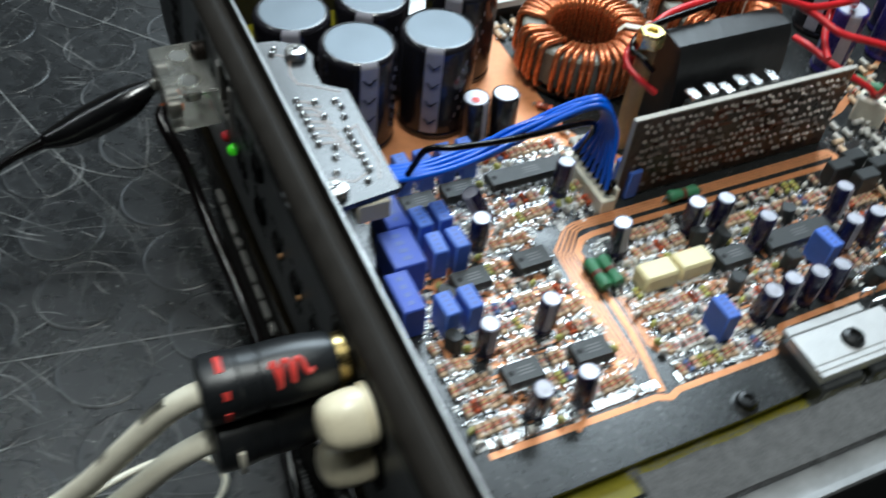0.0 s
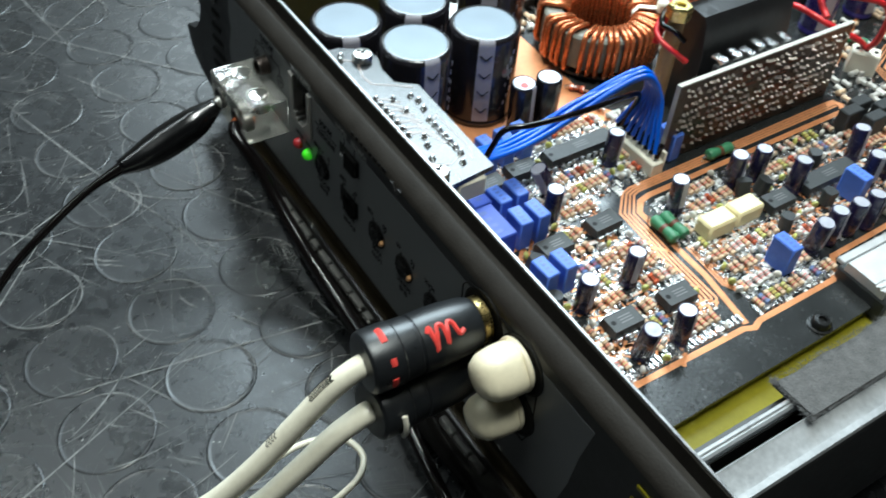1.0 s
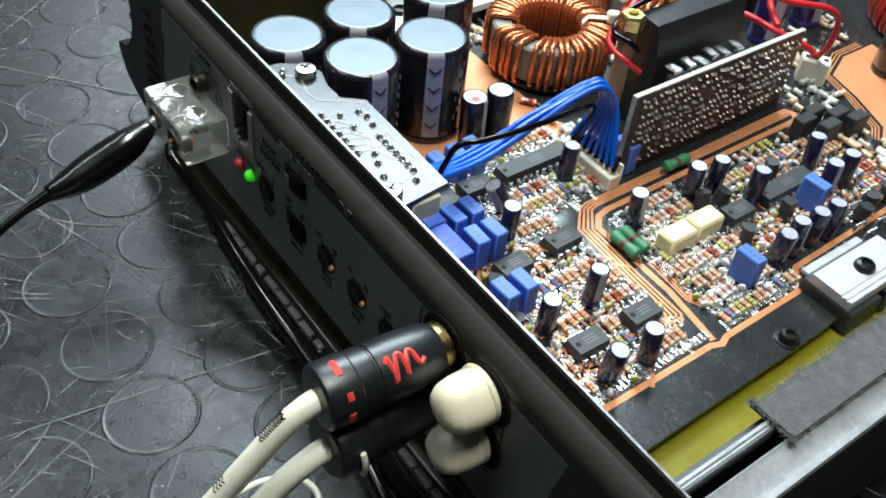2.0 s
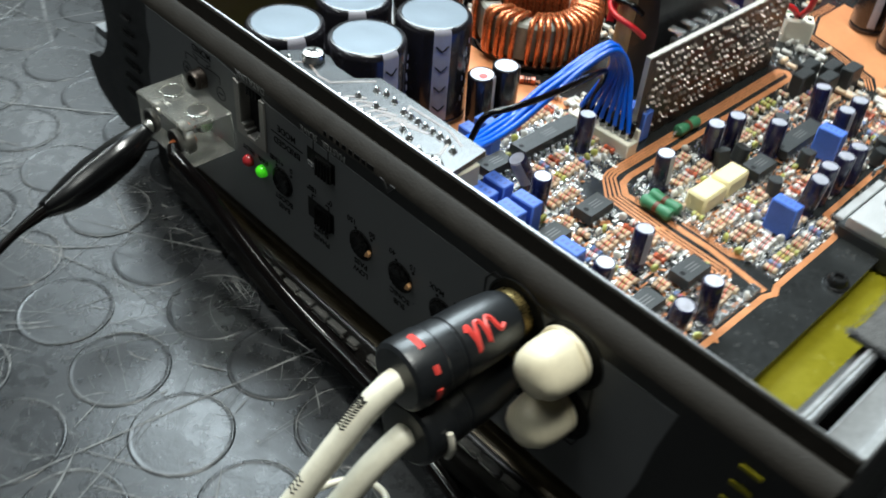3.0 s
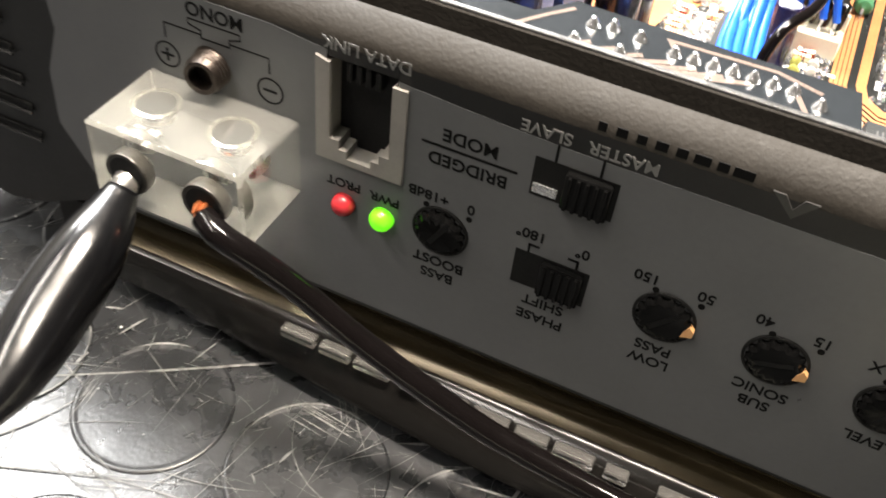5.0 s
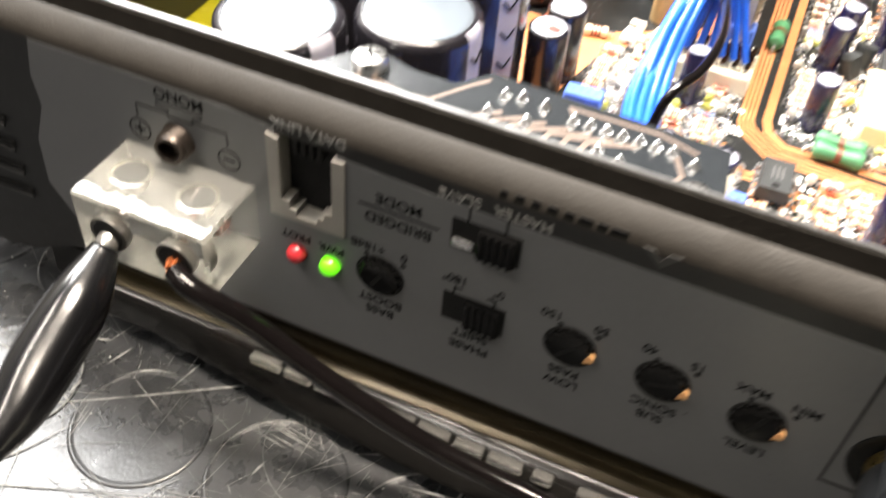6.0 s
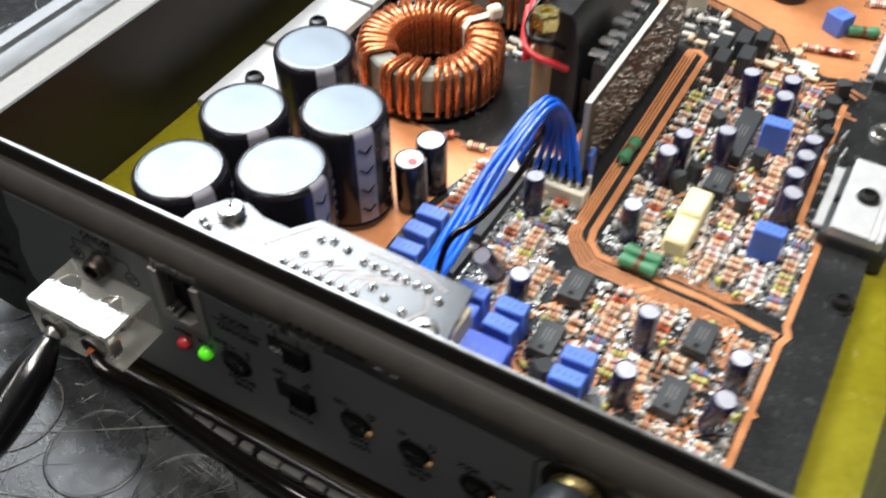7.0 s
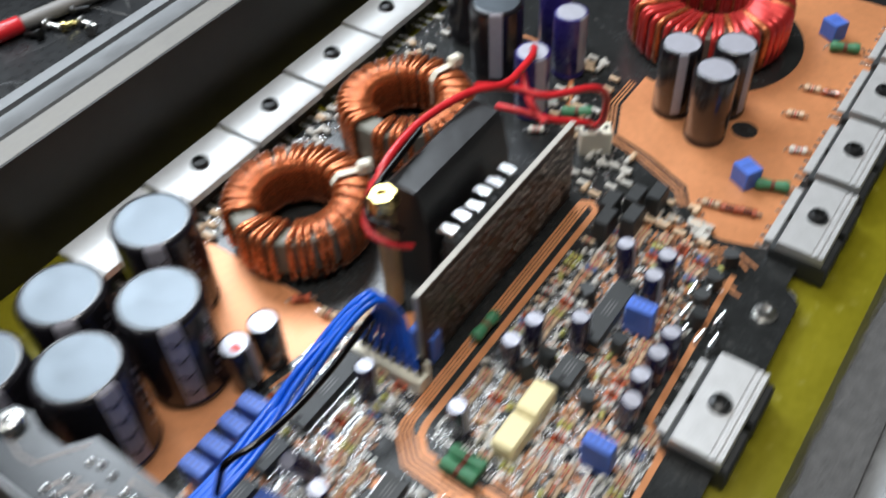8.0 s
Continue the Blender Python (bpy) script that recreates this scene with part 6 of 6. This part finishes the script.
# small ceramic and mica bits
bm = made()
lathe(bm, [(0.3, -0.9), (1.4, -0.5), (1.5, 0.0), (1.4, 0.5), (0.3, 0.9)], (0, 0, 2.0), (0, 1, 0), 9)
box(bm, (-0.8, 0, 0.6), (0.3, 0.3, 1.6))
box(bm, (0.8, 0, 0.6), (0.3, 0.3, 1.6))
bead = mesh_of("ceramic_capacitor", bm, R_WHITE)
bead_lime = bead.copy()
bead_lime.materials.clear()
bead_lime.materials.append(R_LIME)
placed = 0
for _ in range(6000):
    fx = rng.choice(fields)
    x, y = rng.uniform(fx[0], fx[1]), rng.uniform(fx[2], fx[3])
    if claim(x, y, 1.2, 0.8):
        ob = new("ceramic_capacitor", rng.choice((bead, bead, bead, bead, bead_lime)))
        ob.parent = board
        ob.location = ((x - OFF.x) * MM, (y - OFF.y) * MM, 0)
        ob.rotation_euler = (0, 0, rng.uniform(0, 3.14))
        ob.scale = (0.75, 0.75, 0.75)
        placed += 1
    if placed > 90:
        break
# resistors and diodes on the copper pours
for x, y, a, k in ((96.5, 191, 12, 4), (91, 190, 12, 0), (101.5, 192.4, 12, 4), (97, 258, 12, 0), (103, 259, 12, 4), (97, 242.4, 15, 0), (104, 226, 20, 5), (12, 96, 40, 4), (22, 96, 10, 0), (-26, 140, 80, 5), (-28, 205, 60, 0), (30, 192, 30, 5), (38, 200, 10, 0)):
    ob = new("resistor", kinds[k])
    ob.parent = board
    ob.location = ((x - OFF.x) * MM, (y - OFF.y) * MM, 0.1 * MM)
    ob.rotation_euler = (0, 0, radians(a))
    ob.scale = (1.5, 1.4, 1.4)
# tinned legs standing in two short rows
for x, y in ((102.2, 148.2), (106.6, 149.4), (110.8, 150.4), (104.4, 141.4), (108.8, 142.2), (112.4, 142.7), (100.6, 156), (104.2, 156.6)):
    bm = made()
    tube(bm, [(0, -1.9, 0.0), (0, -1.7, 2.2), (0, 1.6, 2.8), (0, 1.9, 0.0)], 0.5, 7)
    ob = bpart("jumper_leg", bm, TIN, "bright tinned jumper")
    ob.location = ((x - OFF.x) * MM, (y - OFF.y) * MM, 0)
    ob.rotation_euler = (0, 0, radians(rng.gauss(-12, 5)))
# solder dots, vias and printed legends, too small to count
bm = made()
for _ in range(2600):
    fx = rng.choice(fields)
    x, y = rng.uniform(fx[0], fx[1]), rng.uniform(fx[2], fx[3])
    r = rng.uniform(0.35, 0.85)
    lathe(bm, [(r, PZ + 0.05), (r * 0.8, PZ + 0.4), (r * 0.3, PZ + 0.75)], (x, y, 0), (0, 0, 1), 6)
for k in range(28):
    lathe(bm, [(0.7, PZ + 0.05), (0.6, PZ + 0.45), (0.2, PZ + 0.8)], (113.6, 27 + 1.65 * k, 0), (0, 0, 1), 6)
    box(bm, (112.6, 27.4 + 1.65 * k, PZ + 0.3), (2.6, 0.7, 0.5))
for k in range(14):
    box(bm, (112.6, 78.5 + 2.0 * k, PZ + 0.3), (2.8, 0.9, 0.5))
tagged(bpart("solder_dots", bm, SOLDER, "bright solder dots"), kind="stuff")
bm = made()
for _ in range(1000):
    fx = rng.choice(fields)
    x, y = rng.uniform(fx[0], fx[1]), rng.uniform(fx[2], fx[3])
    n = rng.choice((2, 3, 3, 4))
    a = rng.choice((0, 90))
    for k in range(n):
        dx, dy = (k * 0.9, 0) if a == 0 else (0, k * 0.9)
        box(bm, (x + dx, y + dy, PZ + 0.16), (0.6, 1.1, 0.03) if a == 0 else (1.1, 0.6, 0.03))
tagged(bpart("printed_legend", bm, SILK, "white printed legends"), kind="stuff")

# sparse small parts beyond the coils and along the bare rail's clamps
for m_, lab, n in ((R_TAN, "further tan resistors beyond the coils", 80), (R_WHITE, "pale small parts beyond the coils", 170), (SOLDER, "bright solder points beyond the coils", 300)):
    bm = made()
    for _ in range(n):
        x0, x1, y0, y1 = rng.choice(((-34, -25, 88, 238), (-34, -25, 88, 238), (-34, -25, 88, 238), (-34, -25, 88, 160), (22, 42, 196, 236), (50, 64, 174, 198), (66, 96, 174, 186), (28, 44, 96, 104), (-30, 16, 138, 148)))
        x, y, a = rng.uniform(x0, x1), rng.uniform(y0, y1), rng.choice((0, 0, 1.57))
        if m_ is SOLDER:
            r = rng.uniform(0.5, 1.0)
            lathe(bm, [(r, PZ + 0.1), (r * 0.8, PZ + 0.5), (r * 0.3, PZ + 1.0)], (x, y, 0), (0, 0, 1), 6)
        else:
            lathe(bm, [(0.25, -2.0), (1.0, -1.6), (0.85, -0.7), (0.85, 0.7), (1.0, 1.6), (0.25, 2.0)], (x, y, PZ + 1.2), (math.cos(a), math.sin(a), 0), 7)
    tagged(bpart("small_part_rest", bm, m_, lab), kind="stuff")
